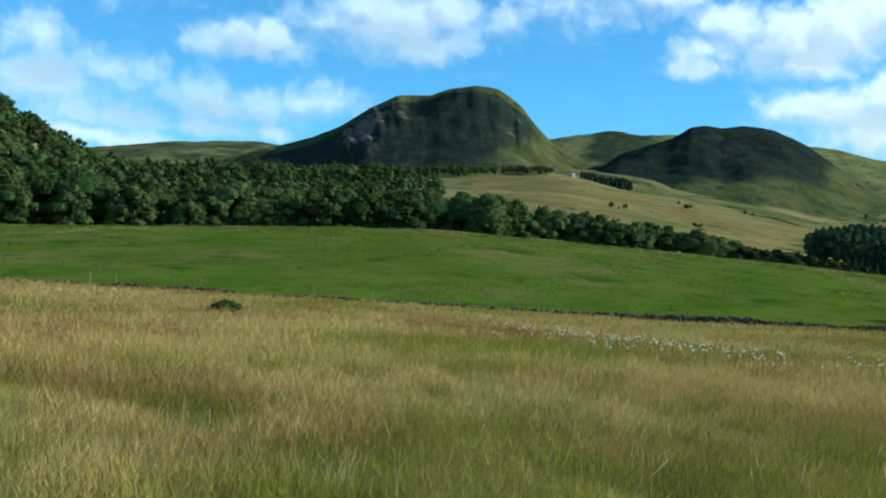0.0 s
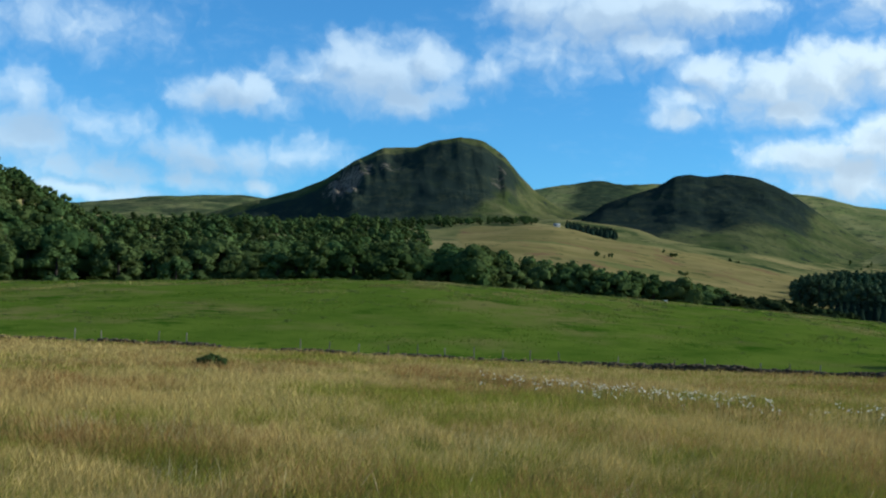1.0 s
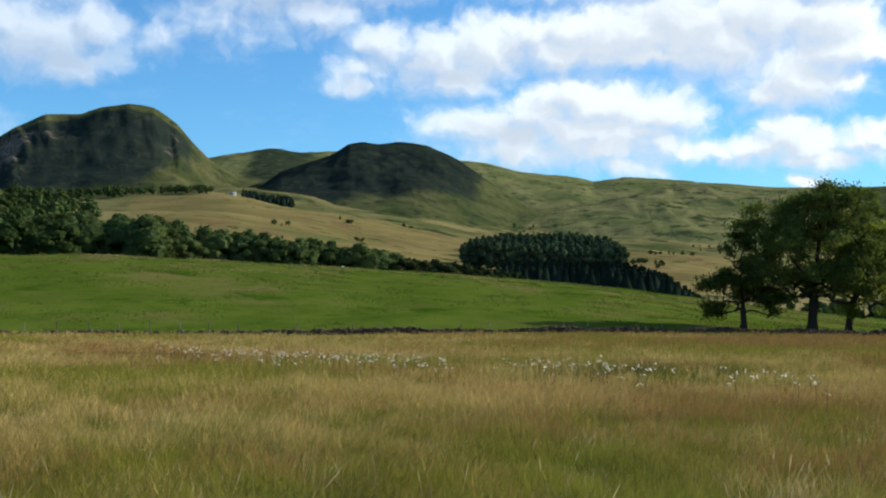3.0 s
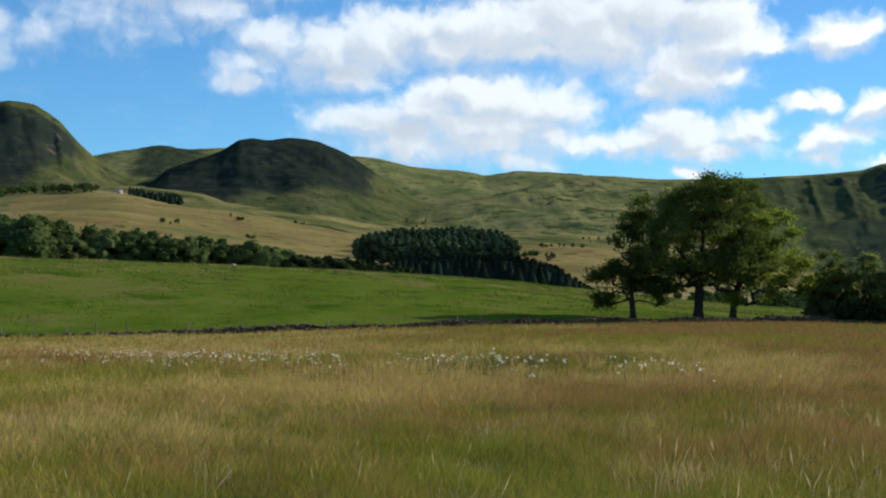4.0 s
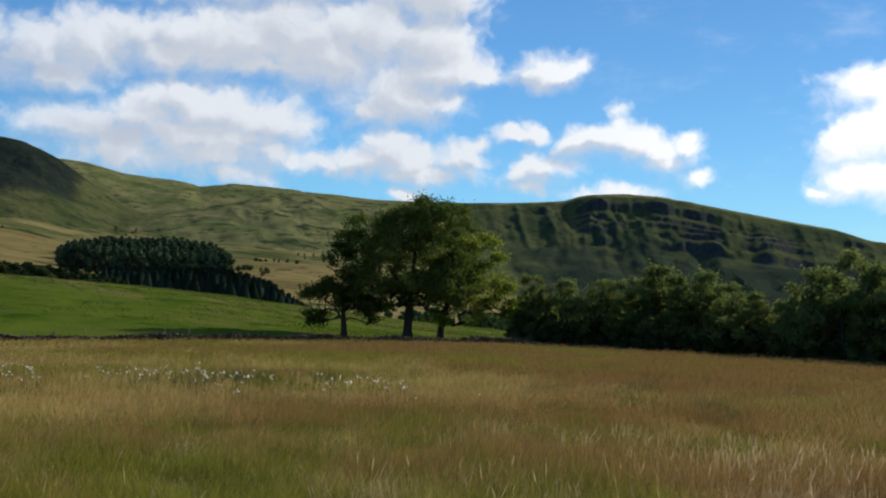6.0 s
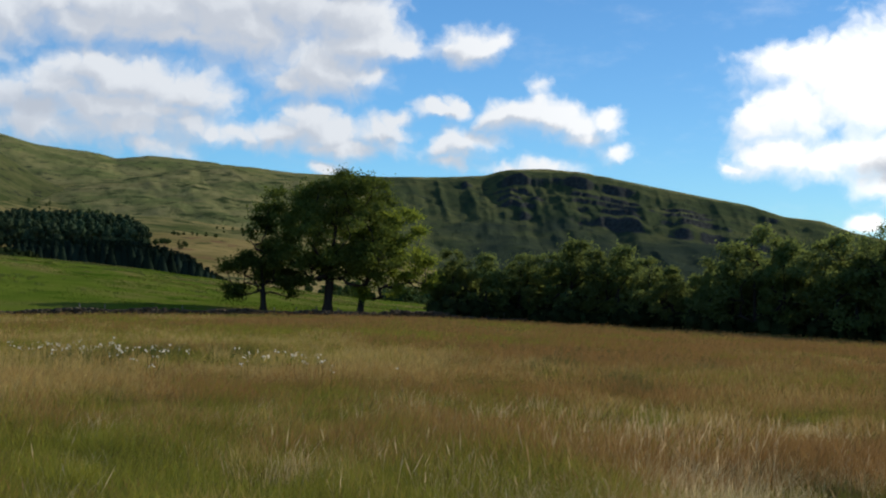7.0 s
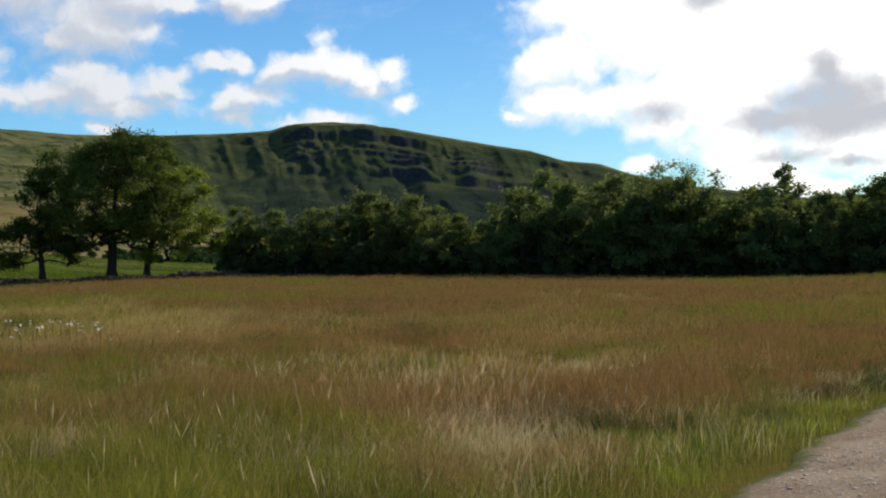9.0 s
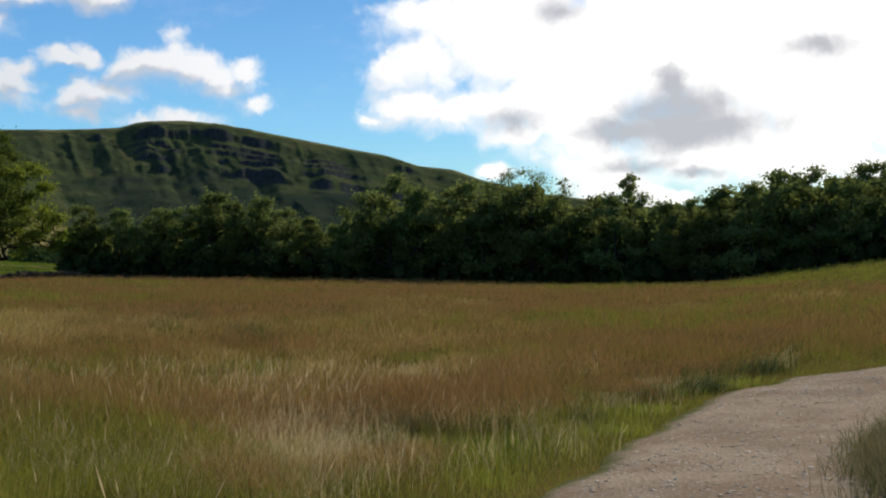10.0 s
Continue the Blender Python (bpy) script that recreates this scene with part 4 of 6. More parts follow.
def grown_tree(seed, name, label, lobes, trunk_r, clear, leader, tips, leaves, leaf, clump, leaf_mat, category="tree", group="", split=False, flat=0.6):
    """A trunk whose limbs fork until they reach every part of the crown; lobes: (x, z, half width, half height) of its masses."""
    rng = np.random.default_rng(seed)
    L_ = np.array(lobes, float)
    vol = L_[:, 2] ** 2 * L_[:, 3]
    pick = rng.choice(len(L_), tips, p=vol ** 0.8 / (vol ** 0.8).sum())
    d = rng.normal(size=(tips, 3))
    d /= np.linalg.norm(d, axis=1)[:, None]
    d *= rng.uniform(0.30, 1.0, (tips, 1)) ** 0.45
    goal = np.stack([L_[pick, 0] + d[:, 0] * L_[pick, 2], d[:, 1] * L_[pick, 2] * 0.9, np.maximum(L_[pick, 1] + d[:, 2] * L_[pick, 3], 0.8)], 1)
    n0 = 9
    t = np.linspace(0, 1, n0)
    stem = np.stack([leader[0] * t ** 1.6, np.zeros(n0), t * leader[1]], 1) + np.cumsum(rng.normal(0, 0.02, (n0, 3)), axis=0) * np.array([1, 1, 0]) * leader[1] * 0.12
    stem[0] = (0, 0, 0)
    P, way, load, chain_of = list(stem), [np.array([0, 0, 1.0])] * n0, [0] * n0, [0] * n0
    up = [-1] + list(range(n0 - 1))
    chains, limb = [list(range(n0))], [0]
    start = np.array([0, 0, clear])
    for p in goal[np.argsort(np.linalg.norm(goal - start, axis=1))]:
        Q = np.array(P)
        gap = np.linalg.norm(Q - p, axis=1)
        cost = gap * (1 + 0.5 * np.clip((Q[:, 2] - p[2]) / (gap + 0.1), 0, 1)) + np.where(Q[:, 2] < clear, 50, 0) + 0.12 * np.linalg.norm(Q - start, axis=1)
        k = int(np.argmin(cost))
        bend = Q[k] + way[k] * gap[k] * 0.4 + np.array([0, 0, 0.10 * gap[k]])
        m = max(2, int(gap[k] / 0.8) + 1)
        u = np.linspace(0, 1, m + 1)[1:, None]
        path = (1 - u) ** 2 * Q[k] + 2 * u * (1 - u) * bend + u * u * p + rng.normal(0, 0.07, (m, 3)) * np.sin(u * 3.0)
        ids, last = [k], k
        for q in path:
            way.append((q - P[last]) / (np.linalg.norm(q - P[last]) + 1e-6))
            P.append(q), up.append(last), load.append(0), chain_of.append(len(chains))
            last = len(P) - 1
            ids.append(last)
        home = chain_of[k]
        limb.append(len(chains) if home == 0 else limb[home])
        chains.append(ids)
        while last >= 0:
            load[last] += 1
            last = up[last]
    P, load = np.array(P), np.maximum(np.array(load), 1)
    radius = trunk_r * (load / tips) ** 0.46
    woods = {}
    for c, ids in enumerate(chains):
        s = woods.setdefault(limb[c] if split else 0, Soup())
        if c == 0:
            r = radius[ids] * (1 + 0.5 * np.exp(-P[ids][:, 2] / 0.5))
            s.tube(np.concatenate([[[0, 0, -0.6]], P[ids]]), np.concatenate([[r[0] * 1.15], r]), 10)
        else:
            r = radius[ids].copy()
            r[0] = r[1]
            r[-1] *= 0.4
            s.tube(P[ids], r, 6 if r[0] > 0.09 else 4)
    twig = np.where((load <= 3) & (np.arange(len(P)) >= n0))[0]
    w = rng.uniform(0.3, 1.4, len(twig)) * np.where(load[twig] == 1, 1.4, 0.7)
    pick = rng.choice(twig, leaves, p=w / w.sum())
    ctr = P[pick] + rng.normal(size=(leaves, 3)) * clump * np.array([1, 1, flat]) * rng.uniform(0.4, 1.2, (leaves, 1))
    ctr[:, 2] = np.maximum(ctr[:, 2], 0.4)
    crown = Soup()
    crown.cards(rng, ctr, leaf, 0.5)
    ob = tagged(new(name), label, category, group)
    for k, s in woods.items():
        part("trunk" if k == 0 else "limb", s.mesh(name + "_wood", BARK), ob)
    part("crown", crown.mesh(name + "_leaves", leaf_mat, False), ob)
    return ob


def conifer(seed, name, label, height, width, leaves, leaf, group=""):
    rng = np.random.default_rng(seed)
    wood, crown = Soup(), Soup()
    t = np.linspace(0, 1, 5)
    wood.tube(np.stack([t * 0, t * 0, -0.6 + t * height], 1), 0.018 * height * (1 - 0.9 * t), 6)
    crown.tube([(0, 0, 0.04 * height), (0, 0, 0.30 * height), (0, 0, 0.72 * height), (0, 0, 0.97 * height)], [0.42 * width, 0.36 * width, 0.14 * width, 0.02], 9)
    q = rng.uniform(0, 1, leaves) ** 1.25
    tier = np.floor(q * 13) / 13 + rng.uniform(0, 0.05, leaves)
    a = rng.uniform(0, 2 * np.pi, leaves)
    reach = width * 0.5 * (1 - tier) * (0.75 + 0.25 * np.sin(a * 5 + tier * 40)) * rng.uniform(0.35, 1.0, leaves) + 0.1
    c = np.stack([reach * np.cos(a), reach * np.sin(a), height * (0.06 + 0.94 * tier) - reach * 0.35], 1)
    c[:, 2] = np.maximum(c[:, 2], 0.2)
    crown.cards(rng, c, leaf, 0.8, np.stack([np.cos(a), np.sin(a), a * 0], 1) * 0.6, 0.5)
    ob = tagged(new(name), label, "tree", group)
    part("trunk", wood.mesh(name + "_wood", BARK), ob)
    part("crown", crown.mesh(name + "_leaves", SHADED_NEEDLE, False), ob)
    return ob


def spot(az, r):
    return r * math.sin(radians(az)), r * math.cos(radians(az)), float(land(az, r))


def plant(proto, az, r, size, turn=0.0, squash=1.0, sink=0.15):
    """A copy of a tree at a bearing and distance, scaled about its foot."""
    x, y, z = spot(az, r)
    ob = copy_thing(proto, pose(x, y, z - sink, 0, 0, turn))
    ob.scale = (size * squash, size * squash, size)
    return ob


class Grove:
    """Trees of a far wood, joined."""

    def __init__(self):
        self.v, self.f, self.n, self.tint = [[], []], [[], []], [0, 0], [[], []]

    def plant(self, proto, az, r, size, turn=0.0, squash=1.0):
        x, y, z = spot(az, r)
        c, s = math.cos(radians(turn)), math.sin(radians(turn))
        for k, o in enumerate(sorted(proto.children, key=lambda q: q.name.startswith("crown"))):
            me = o.data
            co = np.empty(len(me.vertices) * 3, np.float32)
            me.vertices.foreach_get("co", co)
            co = co.reshape(-1, 3) * np.array([size * squash, size * squash, size])
            ix = np.empty(len(me.loops), np.int32)
            me.loops.foreach_get("vertex_index", ix)
            self.v[k].append(np.stack([co[:, 0] * c - co[:, 1] * s + x, co[:, 0] * s + co[:, 1] * c + y, co[:, 2] + z - 0.15], 1))
            self.f[k].append(ix.reshape(-1, 4) + self.n[k])
            self.n[k] += len(co)
            self.tint[k].append(np.full(len(co), (x * 0.731 + y * 0.419) % 1.0))

    def finish(self, name, label, leaf_mat):
        ob = tagged(new(name), label, "woodland", kind="stuff")
        for k, (nm, mat) in enumerate((("trunks", BARK), ("crowns", leaf_mat))):
            part(nm, mesh_from(name + "_" + nm, np.concatenate(self.v[k]), np.concatenate(self.f[k]), [mat], k == 0, {"tint": np.concatenate(self.tint[k])}), ob)


def drop(proto):
    for o in (*proto.children_recursive, proto):
        bpy.data.objects.remove(o)


def height_for(az, r, top_el):
    return EYE_Z + r * math.tan(radians(top_el)) - float(land(az, r))


# three oaks behind the wall
def put(ob, az, r, wide=1.0, tall=1.0):
    x, y, z = spot(az, r)
    ob.location = (x, y, z - 0.1)
    ob.scale = (wide, wide, tall)
    return ob


def face_out(ob, az):
    ob.rotation_euler = (0, 0, -radians(az))
    return ob


face_out(put(grown_tree(21, "oak_tree", "tall spreading oak with a broad domed green crown", [(3.0, 14.4, 5.4, 3.4), (-4.0, 12.6, 5.4, 3.4), (-0.6, 13.6, 4.2, 3.2), (0.2, 9.6, 8.8, 5.0), (-5.0, 5.8, 5.0, 2.8), (4.6, 6.4, 4.8, 3.2), (0.0, 6.2, 5.0, 2.4), (1.6, 16.2, 4.8, 1.7)],
                         0.56, 2.4, (0.9, 11.0), 430, 52000, 0.165, 0.74, OAK_LEAF, group="oaks by the wall", split=True), 32.1, 148), 32.1)
face_out(put(grown_tree(33, "oak_tree", "small dark oak with twisted low branches", [(-0.2, 5.2, 3.8, 2.3), (-3.2, 5.2, 2.4, 1.4), (-0.4, 9.6, 1.7, 2.9), (-2.7, 2.6, 2.4, 1.0), (2.3, 3.4, 3.0, 1.7)],
                         0.36, 1.5, (-0.4, 6.0), 130, 10500, 0.165, 0.58, OAK_LEAF, group="oaks by the wall", split=True), 29.0, 147), 29.0)
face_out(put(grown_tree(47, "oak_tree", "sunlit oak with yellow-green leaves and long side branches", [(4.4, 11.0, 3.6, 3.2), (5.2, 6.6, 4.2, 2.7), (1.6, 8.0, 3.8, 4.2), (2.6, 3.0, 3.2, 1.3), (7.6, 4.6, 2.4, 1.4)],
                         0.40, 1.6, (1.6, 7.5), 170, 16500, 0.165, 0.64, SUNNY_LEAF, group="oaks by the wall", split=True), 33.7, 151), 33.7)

# the dark wood along the meadow's far edge
WOOD_TOP = [(37.6, 0.6), (38.4, 1.8), (40, 1.5), (42, 1.9), (44, 2.0), (46.5, 2.0), (48.2, 1.3), (50.3, 1.2), (51.6, 1.9), (53, 2.75), (54.5, 2.5), (56.2, 2.3), (57.5, 2.6), (59.2, 3.25), (60.3, 2.9), (61.5, 2.0), (63, 1.7), (64.4, 1.9), (65.6, 1.8), (67, 1.8), (69, 2.2), (70.4, 2.85), (71.4, 3.15), (73, 2.75), (75.3, 3.05), (80, 3.0), (86, 2.6)]
WOOD_MASS = [
    [(0, 9.6, 2.6, 2.2), (-1.6, 6.8, 3.2, 2.4), (1.8, 6.4, 3.2, 2.6), (0, 3.4, 4.0, 2.4)],
    [(0.6, 10.2, 1.9, 1.7), (-1.2, 8.0, 2.6, 2.0), (1.6, 6.4, 2.8, 2.2), (-1.4, 4.4, 3.2, 2.0), (1.0, 2.4, 3.2, 1.6)],
    [(-0.8, 9.8, 2.2, 2.0), (1.6, 7.8, 2.6, 2.2), (-1.6, 5.6, 3.4, 2.4), (1.4, 3.6, 3.4, 2.2)],
    [(0, 10.4, 1.6, 1.5), (0.4, 7.6, 2.4, 2.4), (-0.4, 4.4, 2.8, 2.4)],
]
wood_kinds = [
    grown_tree(64 + k, "broadleaf_tree", lab, mass, 0.22, 1.2, (0.3, 8.5), 80, 6000, 0.19, 0.52, WOOD_LEAF, group="wood beside the meadow", flat=0.75)
    for k, (mass, lab) in enumerate(zip(WOOD_MASS, ("dark leafy tree at the edge of the wood", "airy birch-like tree at the edge of the wood", "bushy tree leaning from the wood's edge", "slender tree at the edge of the wood")))
]
back_kinds = [lobed_tree(80 + k, "broadleaf_tree", "shadowed tree inside the wood", 12.0, w, 560, 0.50, WOOD_LEAF, 0.02, group="wood beside the meadow", n_l=14, limbs=False) for k, w in enumerate((9.5, 8.5))]
rng = np.random.default_rng(5)
a = 38.3
while a < 84:
    re = float(edge_r(np.array(a)))
    top = float(np.interp(a, [p[0] for p in WOOD_TOP], [p[1] for p in WOOD_TOP]))
    r = re + rng.uniform(2.5, 6.0)
    h = height_for(a, r, top) * rng.uniform(0.90, 1.10)
    plant(wood_kinds[rng.choice(4, p=(0.36, 0.22, 0.28, 0.14) if a < 60 else (0.18, 0.34, 0.16, 0.32))], a, r, h / 12.0, rng.uniform(0, 360), rng.uniform(0.95, 1.25))
    for back in (9, 15, 22):
        r2 = re + back + rng.uniform(-2, 2)
        a2 = a + rng.uniform(-0.6, 0.6)
        h2 = height_for(a2, r2, top - rng.uniform(0.15, 0.8))
        plant(back_kinds[rng.integers(2)], a2, r2, h2 / 12.0, rng.uniform(0, 360), rng.uniform(0.9, 1.2))
    a += rng.uniform(1.1, 1.7)
# a sparse-crowned tall tree stands clear of the rest, a thin birch beside it
put(grown_tree(72, "broadleaf_tree", "tall sparse-crowned tree rising above the wood", [(0, 12.0, 4.2, 1.6), (-3.6, 10.6, 3.0, 1.7), (3.8, 10.4, 3.0, 1.8), (0, 8.6, 4.4, 2.0)], 0.24, 5.0, (0.2, 10.5), 170, 4600, 0.11, 0.42, WOOD_LEAF, group="wood beside the meadow"), 59.2, 137)
put(branching_tree(73, "broadleaf_tree", "thin birch with a bare top above the wood", 12.0, 2.2, 0.14, 0.40, 16, 6, 420, 0.18, 0.40, WOOD_LEAF, group="wood beside the meadow", top=0.98, lift=60.0), 61.4, 135)
# undergrowth along the wood's foot, its leaves coloured dark for the shade there
shrub = lobed_tree(97, "shrub", "shrub under the wood's edge, deep shade painted into its leaves", 3.0, 4.4, 520, 0.17, SHADED_LEAF, 0.02, "shrub", "undergrowth at the wood", 9)
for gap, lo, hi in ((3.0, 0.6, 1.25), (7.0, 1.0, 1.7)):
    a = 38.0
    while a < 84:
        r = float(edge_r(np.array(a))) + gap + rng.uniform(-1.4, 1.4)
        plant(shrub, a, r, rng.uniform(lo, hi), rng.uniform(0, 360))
        a += rng.uniform(0.8, 1.4)
# the ivy-clad snag that stands over the wood
put(branching_tree(71, "dead_tree", "tall narrow ivy-covered snag above the wood", 12.6, 1.5, 0.3, 0.3, 16, 5, 1800, 0.20, 0.36, WOOD_LEAF, top=0.98), 64.5, 136)
for o in (*wood_kinds, *back_kinds, shrub):
    drop(o)

# broadleaf woods beyond the pasture
far_kinds = [
    lobed_tree(120 + k, "broadleaf_tree", lab, 14.0, w, 1150, 0.40, FAR_LEAF, low, group="valley wood", n_l=n, limbs=False)
    for k, (w, low, n, lab) in enumerate(((11.0, 0.06, 17, "rounded green tree in the valley wood"), (9.0, 0.04, 14, "dense dark-green tree in the valley wood"), (13.0, 0.10, 21, "broad spreading tree in the valley wood"),
                                          (8.0, 0.05, 12, "narrow upright tree in the valley wood"), (11.5, 0.12, 15, "loose-crowned tree in the valley wood")))
]
grove_kinds = [lobed_tree(140 + k, "broadleaf_tree", "far tree", 14.0, w, 250, 0.66, FAR_LEAF, 0.05, n_l=n, limbs=False) for k, (w, n) in enumerate(((11.0, 9), (9.0, 7), (13.0, 11), (8.0, 6), (11.5, 8)))]
CANOPY = [(-27, 10.2), (-23, 8.5), (-21, 7.1), (-19.2, 5.5), (-16.9, 4.85), (-12.6, 5.2), (-9.9, 5.2), (-6.6, 5.4), (-4.4, 5.45), (-1.6, 5.25), (-0.6, 4.9), (0.2, 4.6), (2.6, 4.15), (4.5, 3.7), (6.8, 3.45), (10.6, 3.05), (11.6, 2.75), (12.2, 2.4), (14, 2.15), (16, 1.85), (17.5, 1.6), (18.3, 1.45)]


def canopy(az):
    return float(np.interp(az, [p[0] for p in CANOPY], [p[1] for p in CANOPY]))


rng = np.random.default_rng(8)
far_wood, far_spruce, far_pines = Grove(), Grove(), Grove()
for r in (338, 352, 372, 396, 410, 424, 440, 456, 492, 532, 578, 630, 690, 760, 840, 930, 1030, 1140):
    step = math.degrees(7.4 / r) * (1.0 + 0.0004 * r)
    a = -28.0
    while a < 12.0:
        a += step * rng.uniform(0.75, 1.3) * (0.62 if a > -2 else 0.74 if a > -13 else 1.0)
        rr = r * rng.uniform(0.955, 1.035)
        limit = height_for(a, rr, canopy(a) - (0.0 if r < 480 else 0.05))
        if a > -2.0 and r > 480:
            continue
        h = min(rng.uniform(10.5, 20.5) * float(np.interp(a, [-17, -10, -1, 0], [1.0, 0.88, 0.92, 1.0])), limit * rng.uniform(0.78, 1.06))
        if h < 5 or (a > 1 and r < 400):
            continue
        near = r < 430
        (plant if near else far_wood.plant)((far_kinds if near else grove_kinds)[rng.integers(5)], a, rr, h / 14.0, rng.uniform(0, 360), rng.uniform(1.05, 1.45) * max(1.0, (10 if a < -2 else 13) / h))
shade_band_kinds = [lobed_tree(170 + k, "hedge_tree", "dark low tree added for the band of shadow below the hay slope", 14.0, w, 620, 0.5, SHADED_LEAF, 0.02, group="hedge below the hay slope", n_l=12, limbs=False) for k, w in enumerate((11.0, 14.0))]
# low dark trees added for the strip of shadowed ground below the hay slope
a = 12.0
while a < 18.3:
    rr = rng.uniform(395, 435)
    h = max(3.0, height_for(a, rr, canopy(a)) * rng.uniform(0.8, 1.0))
    plant(shade_band_kinds[rng.integers(2)], a, rr, h / 14.0, rng.uniform(0, 360), rng.uniform(1.0, 1.5))
    a += rng.uniform(0.16, 0.34)

# conifer plantations
spruce = [conifer(150 + k, "spruce_tree", "spruce in a plantation, shade painted into its dark-green needles", 12.0, w, 420, 0.70, "spruce plantation") for k, w in enumerate((7.6, 6.6))]
pines = [lobed_tree(160 + k, "pine_tree", "far pine", 12.0, w, 260, 0.55, SUNLIT_PINE_LEAF, 0.04, n_l=8, limbs=False) for k, w in enumerate((8.0, 7.0))]
FRONT_TOP = [(16.9, 1.3), (17.6, 1.95), (20, 2.0), (23, 1.98), (24.2, 1.75), (25.2, 1.45), (26.2, 0.8), (27.2, 0.15), (28, -0.1)]
BACK_TOP = [(15.3, 2.7), (16, 3.15), (17.5, 3.45), (20.8, 3.4), (22.4, 3.3), (23.5, 2.7)]
for r0, lo, hi, tops in ((450, 16.9, 27.8, FRONT_TOP), (468, 17.0, 27.4, FRONT_TOP), (488, 17.2, 27.0, FRONT_TOP), (512, 17.3, 26.4, FRONT_TOP), (536, 17.3, 26.0, FRONT_TOP),
                         (650, 15.8, 23.2, BACK_TOP), (690, 15.6, 23.4, BACK_TOP), (735, 15.5, 23.5, BACK_TOP), (785, 15.5, 23.5, BACK_TOP), (840, 15.6, 23.3, BACK_TOP), (900, 15.9, 23.0, BACK_TOP)):
    a = lo
    while a < hi:
        rr = r0 * rng.uniform(0.985, 1.015)
        top = float(np.interp(a, [p[0] for p in tops], [p[1] for p in tops]))
        h = min(height_for(a, rr, top), 17.0 if r0 < 600 else 21.0) * rng.uniform(0.9, 1.0)
        if h > 3:
            if r0 > 600:
                far_pines.plant(pines[rng.integers(2)], a, rr, h * 0.97 / 12.0, rng.uniform(0, 360), max(0.8, 10.0 / h))
            else:
                (plant if r0 < 500 else far_spruce.plant)(spruce[rng.integers(2)], a, rr, h / 12.0, rng.uniform(0, 360), max(0.9, 10.0 / h))
        a += math.degrees((2.6 if r0 < 600 else 4.6) / rr) * rng.uniform(0.8, 1.25)
for r0 in (1100, 1115, 1130, 1145, 1160):
    for lo, hi, top in ((4.75, 7.2, 5.25), (0.9, 3.3, 5.42), (-1.6, 0.5, 5.45)):
        a = lo
        while a < hi:
            kind = spruce[rng.integers(2)] if lo > 4 else grove_kinds[rng.integers(5)]
            base = 12.0 if lo > 4 else 14.0
            h = min(max(height_for(a, r0, top - 0.09 * (a - lo)), 7.0), 13.0) * rng.uniform(0.65, 1.05)
            (far_spruce if lo > 4 else far_wood).plant(kind, a, r0 * rng.uniform(0.985, 1.015), h / base, rng.uniform(0, 360), 1.25)
            a += math.degrees((3.6 if lo > 4 else 6.0) / r0) * rng.uniform(0.5, 1.6)
# scrub on the moor
for az0, r0, n, da, dr, size in ((20.7, 1330, 16, 0.7, 60, 6.0), (25.6, 900, 14, 1.1, 6, 3.6), (28.5, 1250, 10, 0.8, 60, 5.0), (30.0, 900, 14, 1.4, 70, 6.0), (24.5, 760, 10, 0.8, 30, 4.0),
                                 (9.7, 960, 5, 0.35, 10, 4.0), (6.6, 820, 5, 0.7, 14, 4.0), (10.5, 800, 4, 0.3, 8, 4.0), (29.4, 1900, 8, 0.5, 50, 7.0), (27.0, 1500, 8, 2.5, 200, 6.0),
                                 (13.0, 1090, 5, 0.5, 12, 3.5), (22.5, 1700, 8, 0.8, 80, 6.0), (27.5, 1150, 8, 0.9, 60, 4.0), (18.5, 1500, 7, 0.6, 60, 5.0), (35, 1350, 16, 2.5, 220, 9.0), (44, 1300, 24, 6.0, 220, 9.0), (36.2, 430, 16, 1.6, 30, 10.0), (34.0, 520, 14, 3.5, 40, 9.0), (34.8, 400, 44, 2.8, 30, 8.0)):
    for _ in range(n):
        far_wood.plant(grove_kinds[rng.integers(5)], az0 + rng.uniform(-da, da), r0 + rng.uniform(-dr, dr), size * rng.uniform(0.6, 1.1) / 14.0, rng.uniform(0, 360), 1.2)
far_wood.finish("woodland", "distant green broadleaf woods and scrub on the hillsides", FAR_LEAF)
far_pines.finish("woodland", "grey-green pine plantation on the lower hillside", SUNLIT_PINE_LEAF)
far_spruce.finish("woodland", "distant spruce plantation on the hillside, shade painted into its dark needles", SHADED_NEEDLE)
for o in (*far_kinds, *grove_kinds, *shade_band_kinds, *spruce, *pines):
    drop(o)


# ---- wall, fence, cottage, track ----
def stone_material(name, a, b, scale=4.0):
    m = Mat(name, 1.0, 0.05)
    info = m.geo.outputs["Random Per Island"]
    n = m.noise(scale, 5, 0.7)
    m.color(m.mix(m.math("ADD", m.math("MULTIPLY", info, 0.6), m.math("MULTIPLY", n, 0.4)), a, b)).bump(n, 0.6, 0.05)
    return m.mat


FIELD_STONE = stone_material("field_stone", (0.046, 0.036, 0.025), (0.14, 0.108, 0.074))
BOX = np.array([(x, y, z) for z in (-1, 1) for y in (-1, 1) for x in (-1, 1)], float)
BOX_F = np.array([(0, 2, 3, 1), (4, 5, 7, 6), (0, 1, 5, 4), (2, 6, 7, 3), (0, 4, 6, 2), (1, 3, 7, 5)])


